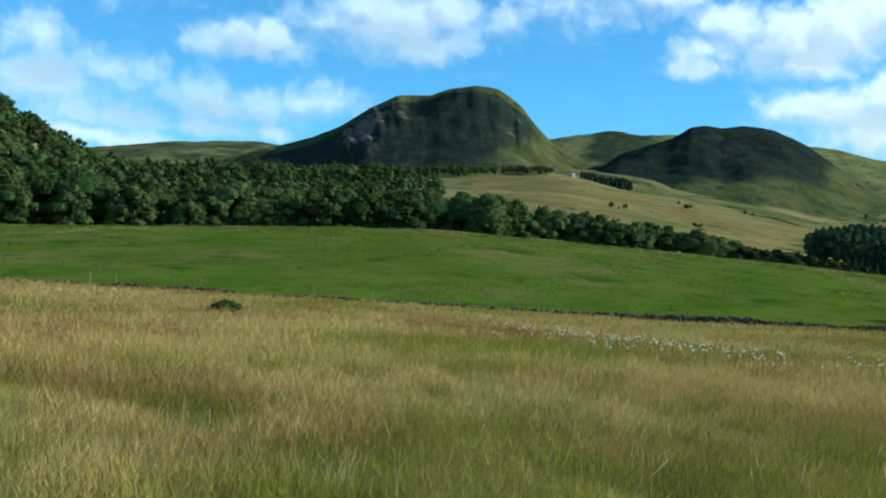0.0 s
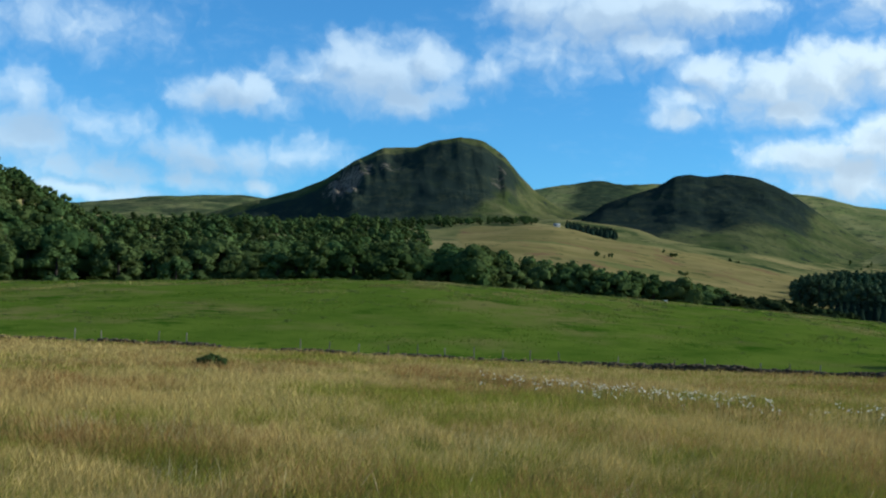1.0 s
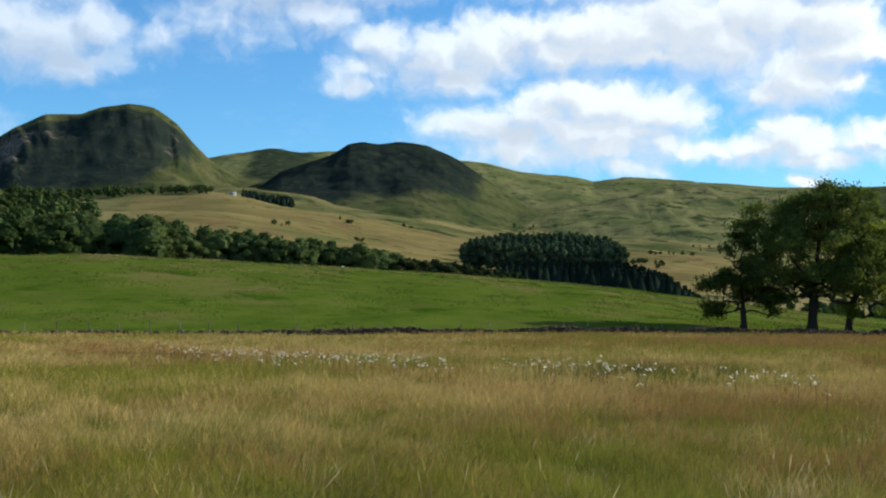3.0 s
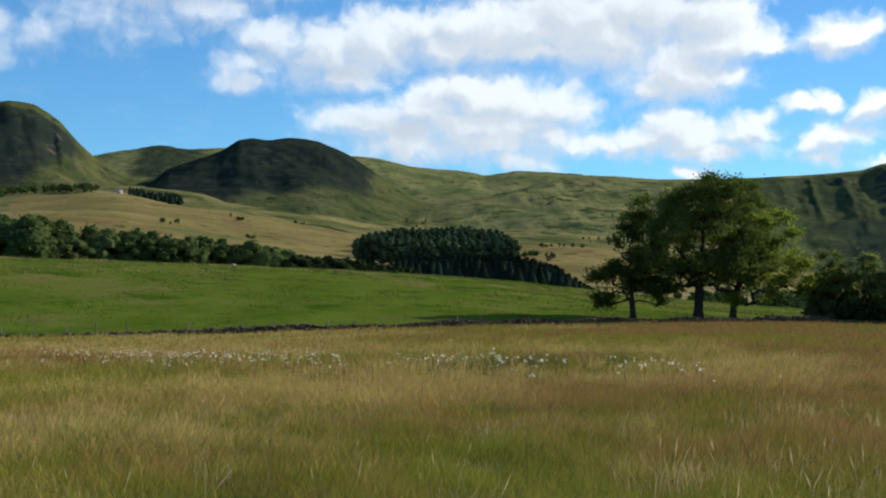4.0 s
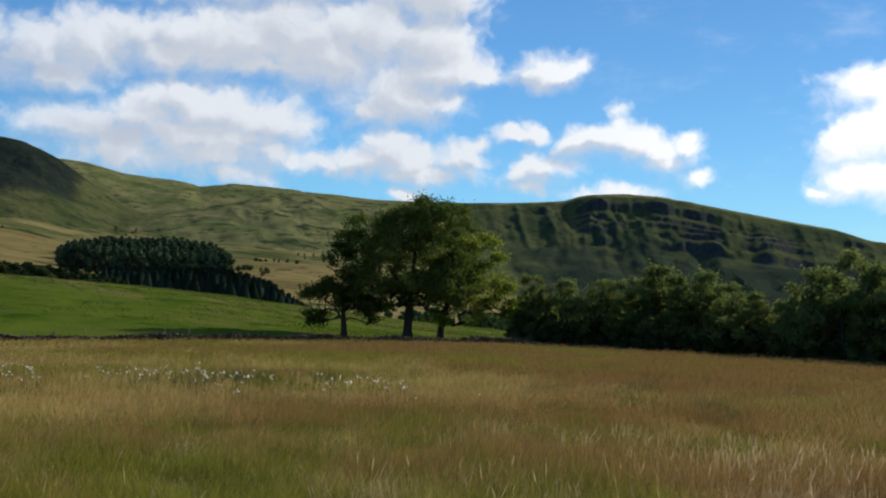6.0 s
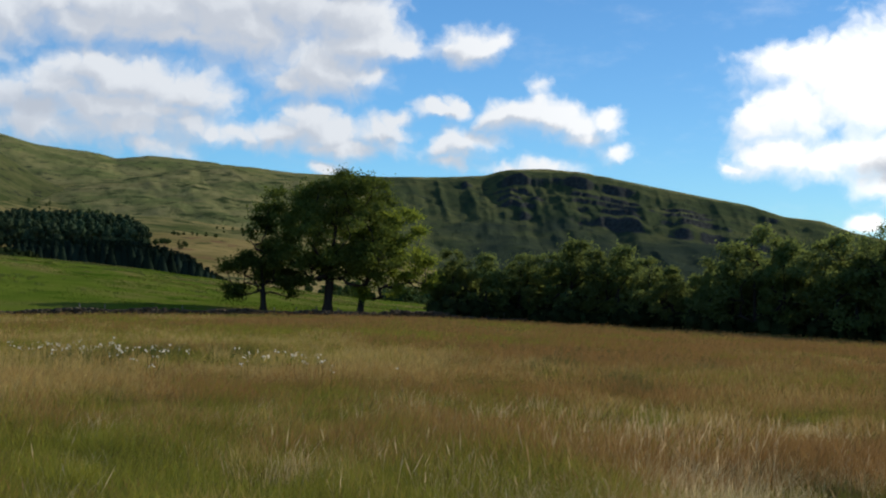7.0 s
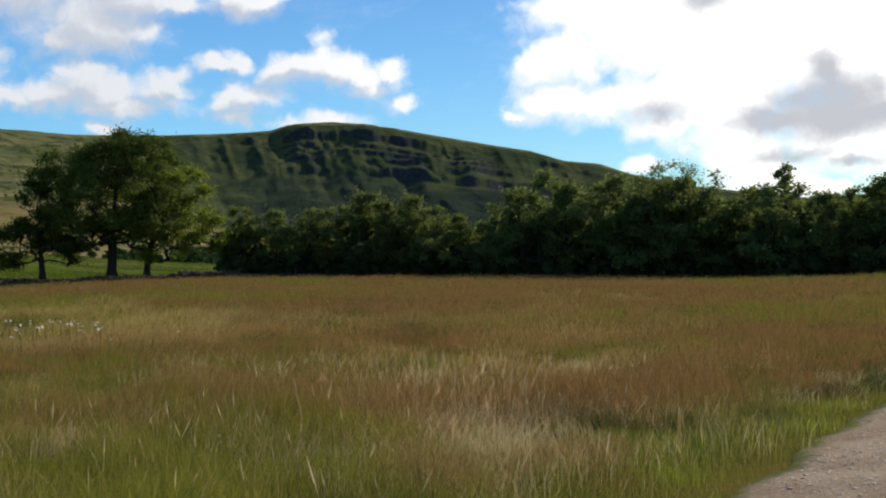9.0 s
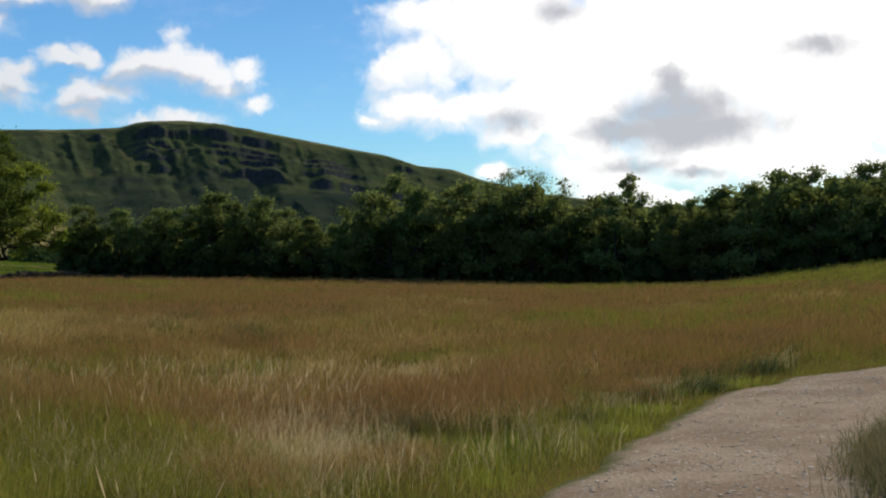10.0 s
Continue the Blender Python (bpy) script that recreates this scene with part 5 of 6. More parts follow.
def block(rng, c, half, turn=0.4, rough=0.22):
    """An uneven stone."""
    v = BOX * np.asarray(half) * (1 + rng.uniform(-rough, rough, (8, 3)))
    t = rng.uniform(-turn, turn)
    return np.stack([v[:, 0] * math.cos(t) - v[:, 1] * math.sin(t), v[:, 0] * math.sin(t) + v[:, 1] * math.cos(t), v[:, 2]], 1) + np.asarray(c)


def dry_stone_wall():
    rng = np.random.default_rng(3)
    s = Soup()
    x = -62.0
    while x < 118.0:
        gap = float(vnoise(x / 7.0, 0.5, 4))
        sound = np.clip((x - 6) / 14, 0, 1)
        tall = (0.22 + 0.40 * sound) * (0.75 + 0.5 * float(vnoise(x / 3.0, 2.0, 6))) if gap > 0.34 - 0.25 * sound else 0.12
        if x > 92:
            tall *= 0.75
        z0 = float(ground_at(x, WALL_Y)) - 0.1
        z = z0
        while z < z0 + tall:
            hh = rng.uniform(0.08, 0.14)
            s.add(block(rng, (x + rng.uniform(-0.15, 0.15), WALL_Y + rng.uniform(-0.12, 0.12), z + hh), (rng.uniform(0.16, 0.30), rng.uniform(0.2, 0.3), hh)), BOX_F)
            z += 1.8 * hh
        x += rng.uniform(0.28, 0.42)
    tagged(new("field_wall", s.mesh("field_wall", FIELD_STONE, False)), "low tumbled dry-stone wall of grey field stones", "wall", kind="structure")


dry_stone_wall()


def wood_material():
    m = Mat("weathered_wood", 0.9, 0.15)
    n = m.noise(6.0, 5, 0.7, (1, 1, 0.1))
    info = m.node("ShaderNodeObjectInfo").outputs["Random"]
    m.color(m.mix(m.math("ADD", m.math("MULTIPLY", info, 0.75), m.math("MULTIPLY", n, 0.25)), (0.04, 0.034, 0.028), (0.26, 0.22, 0.17))).bump(n, 0.5, 0.02)
    return m.mat


def fence_posts():
    mat = wood_material()
    s = Soup()
    s.tube([(0, 0, -0.3), (0, 0, 0.55), (0.01, 0, 1.06), (0.01, 0, 1.10)], [0.055, 0.053, 0.050, 0.02], 8)
    me = s.mesh("fence_post", mat)
    rng = np.random.default_rng(12)
    x = -46.0
    while x < 112:
        if rng.random() > 0.26:
            y = WALL_Y + 1.3 + rng.uniform(-0.15, 0.15)
            ob = new("fence_post", me)
            ob.matrix_world = pose(x, y, float(ground_at(x, y)), rng.uniform(-4, 4), rng.uniform(-7, 4), rng.uniform(0, 90))
            ob.scale = (1, 1, rng.uniform(0.85, 1.12))
            tagged(ob, "weathered wooden fence post behind the field wall", "fence post", "fence along the wall")
        x += 2.9 + rng.uniform(-0.15, 0.15)


fence_posts()


def plain(name, col, rough=0.85, spread=0.25, scale=3.0):
    m = Mat(name, rough, 0.2)
    n = m.noise(scale, 5, 0.7)
    m.color(m.mix(n, tuple(c * (1 - spread) for c in col), tuple(min(1, c * (1 + spread)) for c in col))).bump(n, 0.3, 0.03)
    return m.mat


def cottage():
    x, y, z = spot(4.25, 1085)
    base = tagged(new("cottage"), "small whitewashed cottage with a pale slate roof", "house")
    base.matrix_world = pose(x, y, z, 0, 0, 12) @ Matrix.Scale(0.6, 4)
    white, slate, dark = plain("limewash", (0.42, 0.40, 0.35), scale=1.0), plain("slate", (0.30, 0.29, 0.28), 0.6, scale=2.0), plain("dark_glass", (0.03, 0.035, 0.04), 0.2)
    L_, W_, H_, P_ = 4.6, 2.6, 2.7, 2.0
    s = Soup()
    s.add([(-L_, -W_, -1), (L_, -W_, -1), (L_, W_, -1), (-L_, W_, -1), (-L_, -W_, H_), (L_, -W_, H_), (L_, W_, H_), (-L_, W_, H_)], [(0, 1, 5, 4), (1, 2, 6, 5), (2, 3, 7, 6), (3, 0, 4, 7), (4, 5, 6, 7)])
    s.add([(-L_, -W_, H_), (-L_, W_, H_), (-L_, 0.02, H_ + P_), (-L_, -0.02, H_ + P_), (L_, -W_, H_), (L_, W_, H_), (L_, 0.02, H_ + P_), (L_, -0.02, H_ + P_)], [(0, 3, 2, 1), (4, 5, 6, 7)])
    part("wall", s.mesh("cottage_wall", white, False), base)
    for sgn in (-1, 1):
        s = Soup()
        e = 0.35
        a = np.array([(-L_ - e, sgn * (W_ + e), H_ - e * P_ / W_), (L_ + e, sgn * (W_ + e), H_ - e * P_ / W_), (L_ + e, 0, H_ + P_), (-L_ - e, 0, H_ + P_)])
        s.add(np.concatenate([a, a + np.array([0, 0, 0.16])]), [(0, 1, 2, 3), (4, 7, 6, 5), (0, 4, 5, 1), (1, 5, 6, 2), (2, 6, 7, 3), (3, 7, 4, 0)])
        part("roof", s.mesh("cottage_roof", slate, False), base)
    for cx in (-L_ + 0.5, L_ - 0.5):
        s = Soup()
        s.add(BOX * np.array([0.4, 0.35, 0.8]) + np.array([cx, 0, H_ + P_ + 0.4]), BOX_F)
        part("chimney", s.mesh("cottage_chimney", white, False), base)
    for cx, name, hw, zc, hh in ((-2.6, "window", 0.45, 1.5, 0.55), (0, "door", 0.45, 1.0, 1.0), (2.6, "window", 0.45, 1.5, 0.55)):
        s = Soup()
        s.add(BOX * np.array([hw, 0.05, hh]) + np.array([cx, -W_ - 0.03, zc]), BOX_F)
        part(name, s.mesh("cottage_" + name, dark, False), base)


cottage()


def boulder(x, y, size, label, mat, seed, flat=0.7):
    rng = np.random.default_rng(seed)
    bm = bmesh.new()
    bmesh.ops.create_icosphere(bm, subdivisions=3, radius=size)
    for v in bm.verts:
        k = 1 + 0.5 * (noise.noise(v.co / size * 1.3 + Vector((seed, 0, 0))))
        v.co = Vector((v.co.x * k * 1.2, v.co.y * k, v.co.z * k * flat))
    me = bpy.data.meshes.new("boulder")
    bm.to_mesh(me)
    bm.free()
    me.materials.append(mat)
    ob = new("boulder", me)
    ob.matrix_world = pose(x, y, float(ground_at(x, y)) + size * 0.3, 0, 0, rng.uniform(0, 360))
    tagged(ob, label, "boulder")


PALE_STONE = stone_material("pale_stone", (0.42, 0.41, 0.38), (0.62, 0.60, 0.56))
# boulder added in place of a small white thing that was not made out
bx, by, bz = spot(9.6, 258)
boulder(bx, by, 0.30, "pale stand-in boulder on the crest of the pasture", PALE_STONE, 4, 1.1)

TRACK = [(-30.0, -4.0), (-8.0, -0.75), (0.0, 0.75), (4.0, 1.65), (8.0, 2.50), (10.0, 2.88), (12.6, 3.42), (14.4, 3.50), (16.0, 3.05), (17.4, 1.8), (18.6, -0.6), (19.6, -5.0), (20.5, -14.0), (22.0, -40.0)]
TRACK_HALF = 1.1


def smooth_line(pts, n=12):
    pts = np.array([pts[0], *pts, pts[-1]], float)
    out = []
    for i in range(1, len(pts) - 2):
        p0, p1, p2, p3 = pts[i - 1:i + 3]
        for t in np.linspace(0, 1, n, endpoint=False):
            out.append(0.5 * (2 * p1 + (p2 - p0) * t + (2 * p0 - 5 * p1 + 4 * p2 - p3) * t * t + (3 * p1 - p0 - 3 * p2 + p3) * t ** 3))
    out.append(pts[-1])
    return np.array(out)


LINE = smooth_line(TRACK)


def off_track(x, y):
    """Distance from the middle of the track."""
    best = np.full(len(x), 1e9)
    for a, b in zip(LINE[:-1:2], LINE[2::2]):
        d = b - a
        t = np.clip(((x - a[0]) * d[0] + (y - a[1]) * d[1]) / (d @ d + 1e-9), 0, 1)
        best = np.minimum(best, np.hypot(x - a[0] - t * d[0], y - a[1] - t * d[1]))
    return best


def gravel_track():
    m = Mat("gravel", 1.0, 0.0)
    n1, n2, n3 = m.noise(1.2, 5, 0.7), m.noise(28.0, 3, 0.6), m.noise(9.0, 4, 0.7)
    c = m.mix(m.step(n1, 0.35, 0.65), (0.30, 0.210, 0.130), (0.43, 0.318, 0.205))
    c = m.mix(m.step(n2, 0.55, 0.7), c, (0.52, 0.45, 0.38))
    c = m.mix(m.step(n3, 0.60, 0.72), c, (0.18, 0.145, 0.115))
    rim = m.math("ADD", m.attr("rim"), m.math("MULTIPLY", m.math("SUBTRACT", n1, 0.5), 0.7))
    c = m.mix(m.step(rim, 0.80, 1.0), c, (0.12, 0.125, 0.045))
    m.color(c).bump(n2, 0.8, 0.02)
    d = np.gradient(LINE, axis=0)
    d /= np.linalg.norm(d, axis=1)[:, None]
    nrm = np.stack([-d[:, 1], d[:, 0]], 1)
    k = np.linspace(-1, 1, 15)
    wob = (vnoise(np.arange(len(LINE)) * 0.23, 0.0, 3) - 0.5)[:, None] * 0.16
    P = LINE[:, None] + nrm[:, None] * ((k * (TRACK_HALF + 0.12))[None] * (1 + wob))[:, :, None]
    x, y = P[..., 0], P[..., 1]
    z = ground_at(x, y) + 0.035 + 0.03 * (1 - k[None] ** 2) + (fbm(x * 2, y * 2, 3, 2) - 0.5) * 0.05 - 0.10 * np.clip(abs(k) - 0.85, 0, 1)[None]
    me = mesh_from("track", np.stack([x, y, z], -1).reshape(-1, 3), grid_faces(len(LINE), len(k)), [m.mat], True, {"rim": np.broadcast_to(abs(k), x.shape).ravel()})
    tagged(new("track", me), "rutted pale gravel farm track", "track", kind="structure")
    # loose stones
    rng = np.random.default_rng(9)
    s = Soup()
    for _ in range(9000):
        i = rng.integers(0, len(LINE) - 1)
        k0 = rng.uniform(-0.85, 0.85)
        c = LINE[i] + (LINE[i + 1] - LINE[i]) * rng.random() + nrm[i] * k0 * (TRACK_HALF + 0.12)
        if not 4 < c[0] < 20 or c[1] < -2:
            continue
        r = 0.005 + 0.013 * rng.random() ** 3
        zc = float(ground_at(c[0], c[1])) + 0.035 + 0.03 * (1 - k0 * k0) + (float(fbm(c[0] * 2, c[1] * 2, 3, 2)) - 0.5) * 0.05 + r * 0.10
        s.add(block(rng, (c[0], c[1], zc), (r, r * rng.uniform(0.6, 1), r * rng.uniform(0.09, 0.18)), 3.1, 0.3), BOX_F)
    tagged(new("gravel_stones", s.mesh("gravel_stones", stone_material("gravel_stone", (0.36, 0.27, 0.18), (0.80, 0.69, 0.52), 20.0), False)), "loose grey and white stones on the track", "gravel", kind="stuff")


gravel_track()


# ---- meadow ----
def blade_material(name, green, deep, dry, red, glow=0.30):
    m = Mat(name, 1.0, 0.0)
    tip, dryness = m.attr("tip"), m.attr("dry")
    rnd = m.geo.outputs["Random Per Island"]
    leaf = m.mix(rnd, deep, green)
    straw = m.mix(m.step(m.math("ADD", m.attr("red"), m.math("MULTIPLY", m.math("SUBTRACT", rnd, 0.5), 0.5)), 0.35, 0.75), dry, red)
    f = m.step(m.math("ADD", m.math("MULTIPLY", tip, 0.75), m.math("SUBTRACT", m.math("ADD", dryness, m.math("MULTIPLY", m.math("SUBTRACT", rnd, 0.5), 0.5)), 0.35)), 0.30, 0.75)
    c = m.mix(f, leaf, straw)
    glint = m.math("FRACT", m.math("MULTIPLY", rnd, 7.31))
    c = m.mix(m.math("POWER", glint, 1.5), m.scale(c, 0.66), c)
    m.color(c).translucent(c, glow)
    return m.mat


BLADES = blade_material("meadow_grass", (0.43, 0.40, 0.060), (0.26, 0.27, 0.040), (0.70, 0.50, 0.170), (0.42, 0.235, 0.082), 0.30)


def dryness(x, y):
    """Dry and red tones of the sward, by noise, place, bearing and distance from the eye."""
    r = np.hypot(x, y)
    d = 0.42 + (fbm(x / 5, y / 5, 4, 21) - 0.5) * 0.7 + (fbm(x / 11, y / 11, 2, 27) - 0.5) * 1.8 * np.clip((r - 14) / 14, 0, 1) + (fbm(x / 1.3, y / 1.3, 3, 23) - 0.5) * 0.9 + 0.22 * np.clip((r - 14) / 30, 0, 1) - (0.14 + 0.22 * np.clip((30 - np.degrees(np.arctan2(x, y))) / 15, 0, 1)) * np.clip((17 - r) / 8, 0, 1) + 0.7 * np.exp(-((x - 9.6) ** 2 + (y - 7.6) ** 2) / 2.6)
    red = 0.40 + (fbm(x / 5, y / 5, 4, 31) - 0.5) * 1.8 + 0.10 + 0.45 * np.clip((np.degrees(np.arctan2(x, y)) - 5) / 40, 0, 1) - 0.15 + 0.55 * np.clip((r - 45) / 45, 0, 1) * np.clip((np.degrees(np.arctan2(x, y)) - 15) / 18, 0, 1)
    az = np.degrees(np.arctan2(x, y))
    d = d - 0.42 * np.clip((9.6 - r) / 2.2, 0, 1) * np.clip((az - 20) / 6, 0, 1) * np.clip((50 - az) / 5, 0, 1)
    red = red + 0.16 * np.clip((np.degrees(np.arctan2(x, y)) - 32) / 10, 0, 1)
    d = d + 0.22 * np.clip((2 - az) / 8, 0, 1) * np.clip((24 - r) / 8, 0, 1)
    d = d + 0.10 * np.clip((-6 - np.degrees(np.arctan2(x, y))) / 10, 0, 1)
    d = d + 0.22 * np.clip((np.degrees(np.arctan2(x, y)) - 46) / 8, 0, 1) * np.clip((18 - r) / 4, 0, 1) + (fbm(x / 0.6, y / 0.6, 2, 29) - 0.5) * 0.5
    d = d - 0.5 * np.clip((np.degrees(np.arctan2(x, y)) - 68) / 4, 0, 1) * np.clip((r - 50) / 20, 0, 1)
    return d, red


def blades(rng, x, y, h, w, lean, seg, droop=0.35, down=(0.8, -0.6), lift=None, full=0.4):
    """Vertices, triangles and tip weights of grass blades. lift: how high in the sward each one springs from its stem."""
    n = len(x)
    lift = np.zeros(n) if lift is None else lift
    z = ground_at(x, y) - 0.03 + lift
    th = rng.uniform(0, 2 * np.pi, n)
    across = np.stack([np.cos(th), np.sin(th), np.zeros(n)], 1) * (w / 2)[:, None]
    ph = rng.uniform(0, 2 * np.pi, n)
    # gusts lay the sward over unevenly
    gust = lean * (0.15 + 1.7 * vnoise(x / 2.3, y / 2.3, 81))
    turn = (vnoise(x / 5.0, y / 5.0, 83) - 0.5) * 2.4
    dx, dy = down[0] * np.cos(turn) - down[1] * np.sin(turn), down[0] * np.sin(turn) + down[1] * np.cos(turn)
    off = np.stack([np.cos(ph) * droop + dx * gust, np.sin(ph) * droop + dy * gust], 1) * (h * rng.uniform(0.2, 1.0, n))[:, None]
    base = np.stack([x, y, z], 1)
    tip = base + np.concatenate([off, (h * 0.93)[:, None]], 1)
    t0, t1 = lift / full, np.clip((lift + h) / full, 0, 1) if lift.any() else np.ones(n)
    if seg == 1:
        v = np.stack([base - across, base + across, tip], 1).reshape(-1, 3)
        f = np.arange(3 * n).reshape(n, 3)
        t = np.stack([t0, t0, t1], 1).ravel()
        per = 3
    else:
        mid = base + np.concatenate([off * 0.30, (h * 0.55)[:, None]], 1)
        v = np.stack([base - across, base + across, mid - across * 0.8, mid + across * 0.8, tip], 1).reshape(-1, 3)
        k = np.arange(n)[:, None] * 5
        f = np.concatenate([k + np.array([[0, 1, 3]]), k + np.array([[0, 3, 2]]), k + np.array([[2, 3, 4]])], 0)
        t = np.stack([t0, t0, (t0 + t1) / 2, (t0 + t1) / 2, t1], 1).ravel()
        per = 5
    return v, f, t, per


def scatter(rng, r0, r1, n, lo=-27.0, hi=82.0):
    a = np.radians(rng.uniform(lo, hi, n))
    r = np.sqrt(rng.uniform(r0 * r0, r1 * r1, n))
    return r * np.sin(a), r * np.cos(a)


def meadow():
    rng = np.random.default_rng(77)
    V, F, T, D, R = [], [], [], [], []
    count = 0
    for r0, r1, n, hh, ww, seg in ((0.9, 4.5, 24000, 0.18, 0.0044, 1), (4.5, 9, 125000, 0.145, 0.0046, 1), (9, 15, 215000, 0.150, 0.0056, 1), (15, 24, 190000, 0.18, 0.0084, 1), (24, 40, 170000, 0.22, 0.013, 1),
                                   (40, 70, 150000, 0.24, 0.026, 1), (70, 105, 95000, 0.26, 0.042, 1), (105, 160, 65000, 0.28, 0.065, 1)):
        x, y = scatter(rng, r0, r1, n)
        az, rr = polar(x, y)
        keep = (rr < edge_r(az) - 0.6) & (off_track(x, y) > TRACK_HALF + rng.uniform(-0.05, 0.18, n))
        x, y = x[keep], y[keep]
        n = len(x)
        near = np.clip((off_track(x, y) - TRACK_HALF) / 1.6, 0.22, 1)
        patch = (0.65 + 0.7 * fbm(x / 3.5, y / 3.5, 3, 41)) * (0.35 + 1.3 * vnoise(x / 0.8, y / 0.8, 43) ** 1.4)
        h = hh * rng.uniform(0.5, 1.35, n) * (0.5 + 0.5 * near)
        sward = np.clip(0.40 * patch * near, 0.05, 0.6)
        lift = np.maximum(sward * rng.random(n) ** 0.6 - 0.6 * h, 0)
        d, red = dryness(x, y)
        d = d - 0.10 * (1 - near)
        v, f, t, per = blades(rng, x, y, h, ww * rng.uniform(0.6, 1.4, n), 0.30, seg, 1.0, lift=lift)
        V.append(v), F.append(f + count), T.append(t), D.append(np.repeat(d, per)), R.append(np.repeat(red, per))
        count += len(v)
    # short turf creeping over the edges of the track
    i = rng.integers(0, len(LINE) - 1, 60000)
    d = np.gradient(LINE, axis=0)
    d /= np.linalg.norm(d, axis=1)[:, None]
    side = rng.choice([-1.0, 1.0], len(i)) * (TRACK_HALF - 0.10 + abs(rng.normal(0, 0.42, len(i))))
    p = LINE[i] + (LINE[i + 1] - LINE[i]) * rng.random((len(i), 1)) + np.stack([-d[i, 1], d[i, 0]], 1) * side[:, None]
    keep = (p[:, 0] > 5) & (p[:, 1] > -1) & (off_track(p[:, 0], p[:, 1]) > TRACK_HALF - 0.16)
    x, y = p[keep, 0], p[keep, 1]
    n = len(x)
    h = (0.05 + 0.16 * np.clip(off_track(x, y) - TRACK_HALF, 0, 0.8)) * rng.uniform(0.5, 1.5, n)
    v, f, t, per = blades(rng, x, y, h, 0.004 * rng.uniform(0.6, 1.4, n), 0.25, 1)
    V.append(v), F.append(f + count), T.append(t), D.append(np.repeat(rng.uniform(-0.25, 0.7, n), per)), R.append(np.repeat(rng.uniform(0, 0.5, n), per))
    count += len(v)
    me = mesh_from("meadow_grass", np.concatenate(V), np.concatenate(F), [BLADES], False, {"tip": np.concatenate(T), "dry": np.concatenate(D), "red": np.concatenate(R)})
    tagged(new("meadow_grass", me), "long green and straw-coloured meadow grass bent by wind", "grass", kind="stuff")


meadow()


def pasture_sward():
    """Grazed turf with ungrazed tufts."""
    rng = np.random.default_rng(78)
    x, y = scatter(rng, 118, 330, 230000, -25, 46)
    az, r = polar(x, y)
    tuft = fbm(x / 7, y / 10, 4, 71)
    keep = (r > edge_r(az) + 1) & (r < 330) & (rng.random(len(x)) < 0.35 + 0.65 * (tuft > 0.55))
    x, y, tuft = x[keep], y[keep], tuft[keep]
    n = len(x)
    rank = np.clip((tuft - 0.50) / 0.14, 0, 1) * np.clip((np.hypot(x, y) - 130) / 80, 0.25, 1)
    h = 0.08 + 0.26 * rank * rng.uniform(0.4, 1.2, n) + 0.06 * rng.random(n)
    v, f, t, per = blades(rng, x, y, h, 0.09 + 0.18 * rng.random(n), 0.2, 1)
    me = mesh_from("pasture_grass", v, f, [TURF], False, {"tip": t, "dry": np.repeat(0.05 + 0.85 * rank * np.clip(fbm(x / 25, y / 25, 2, 73) * 4 - 1.4, 0, 1), per), "red": np.repeat(fbm(x / 20, y / 20, 2, 75), per)})
    tagged(new("pasture_grass", me), "grazed green turf with coarse tufts", "grass", kind="stuff")


TURF = blade_material("turf", (0.165, 0.23, 0.024), (0.105, 0.160, 0.017), (0.42, 0.35, 0.12), (0.24, 0.19, 0.06), 0.3)
pasture_sward()


def seed_stalks():
    """Taller bleached stalks with plumed heads."""
    rng = np.random.default_rng(15)
    n = 2600
    x, y = scatter(rng, 4.6, 10.0, n)
    keep = (off_track(x, y) > TRACK_HALF + 0.5) & (rng.random(n) < 0.12 + 0.55 * np.clip((polar(x, y)[0] - 28) / 6, 0, 1)) & (rng.random(n) < 0.25 + 0.75 * (fbm(x / 3, y / 3, 3, 51) > 0.5))
    # a leaning swathe beside the track
    cx, cy = rng.normal(9.6, 1.0, 420), rng.normal(8.2, 1.0, 420)
    x, y = np.concatenate([x[keep], cx]), np.concatenate([y[keep], cy])
    n = len(x)
    r = np.hypot(x, y)
    h = rng.uniform(0.42, 0.68, n)
    v, f, t, per = blades(rng, x, y, h, 0.0018 + 0.00014 * r, 0.16, 2, 0.35)
    tips = v.reshape(n, 5, 3)[:, 4]
    mids = v.reshape(n, 5, 3)[:, 2:4].mean(1)
    d = tips - mids
    d /= np.linalg.norm(d, axis=1)[:, None]
    side = np.cross(d, rng.normal(size=(n, 3)))
    side /= np.linalg.norm(side, axis=1)[:, None]
    ln, wd = rng.uniform(0.08, 0.18, n)[:, None], (0.0021 + 0.00018 * r)[:, None]
    # some heads near by are full plumes
    full = (rng.random(n) < 0.07)[:, None] & (r < 8.5)[:, None]
    ln, wd = np.where(full, 0.20, ln), np.where(full, 0.0048, wd)
    hv = np.stack([tips - d * ln, tips - d * ln * 0.4 + side * wd, tips - d * ln * 0.4 - side * wd, tips + d * ln * 0.3], 1).reshape(-1, 3)
    k = np.arange(n)[:, None] * 4 + len(v)
    hf = np.concatenate([k + np.array([[0, 1, 2]]), k + np.array([[1, 3, 2]])], 0)
    m = Mat("seed_head", 1.0, 0.0)
    c = m.mix(m.geo.outputs["Random Per Island"], (0.40, 0.25, 0.11), (0.78, 0.60, 0.33))
    m.color(c).translucent(c, 0.45)
    me = mesh_from("seed_stalks", np.concatenate([v, hv]), np.concatenate([f, hf]), [m.mat], False)
    tagged(new("seed_stalks", me), "bleached grass stalks with feathery seed heads", "grass", kind="stuff")


seed_stalks()


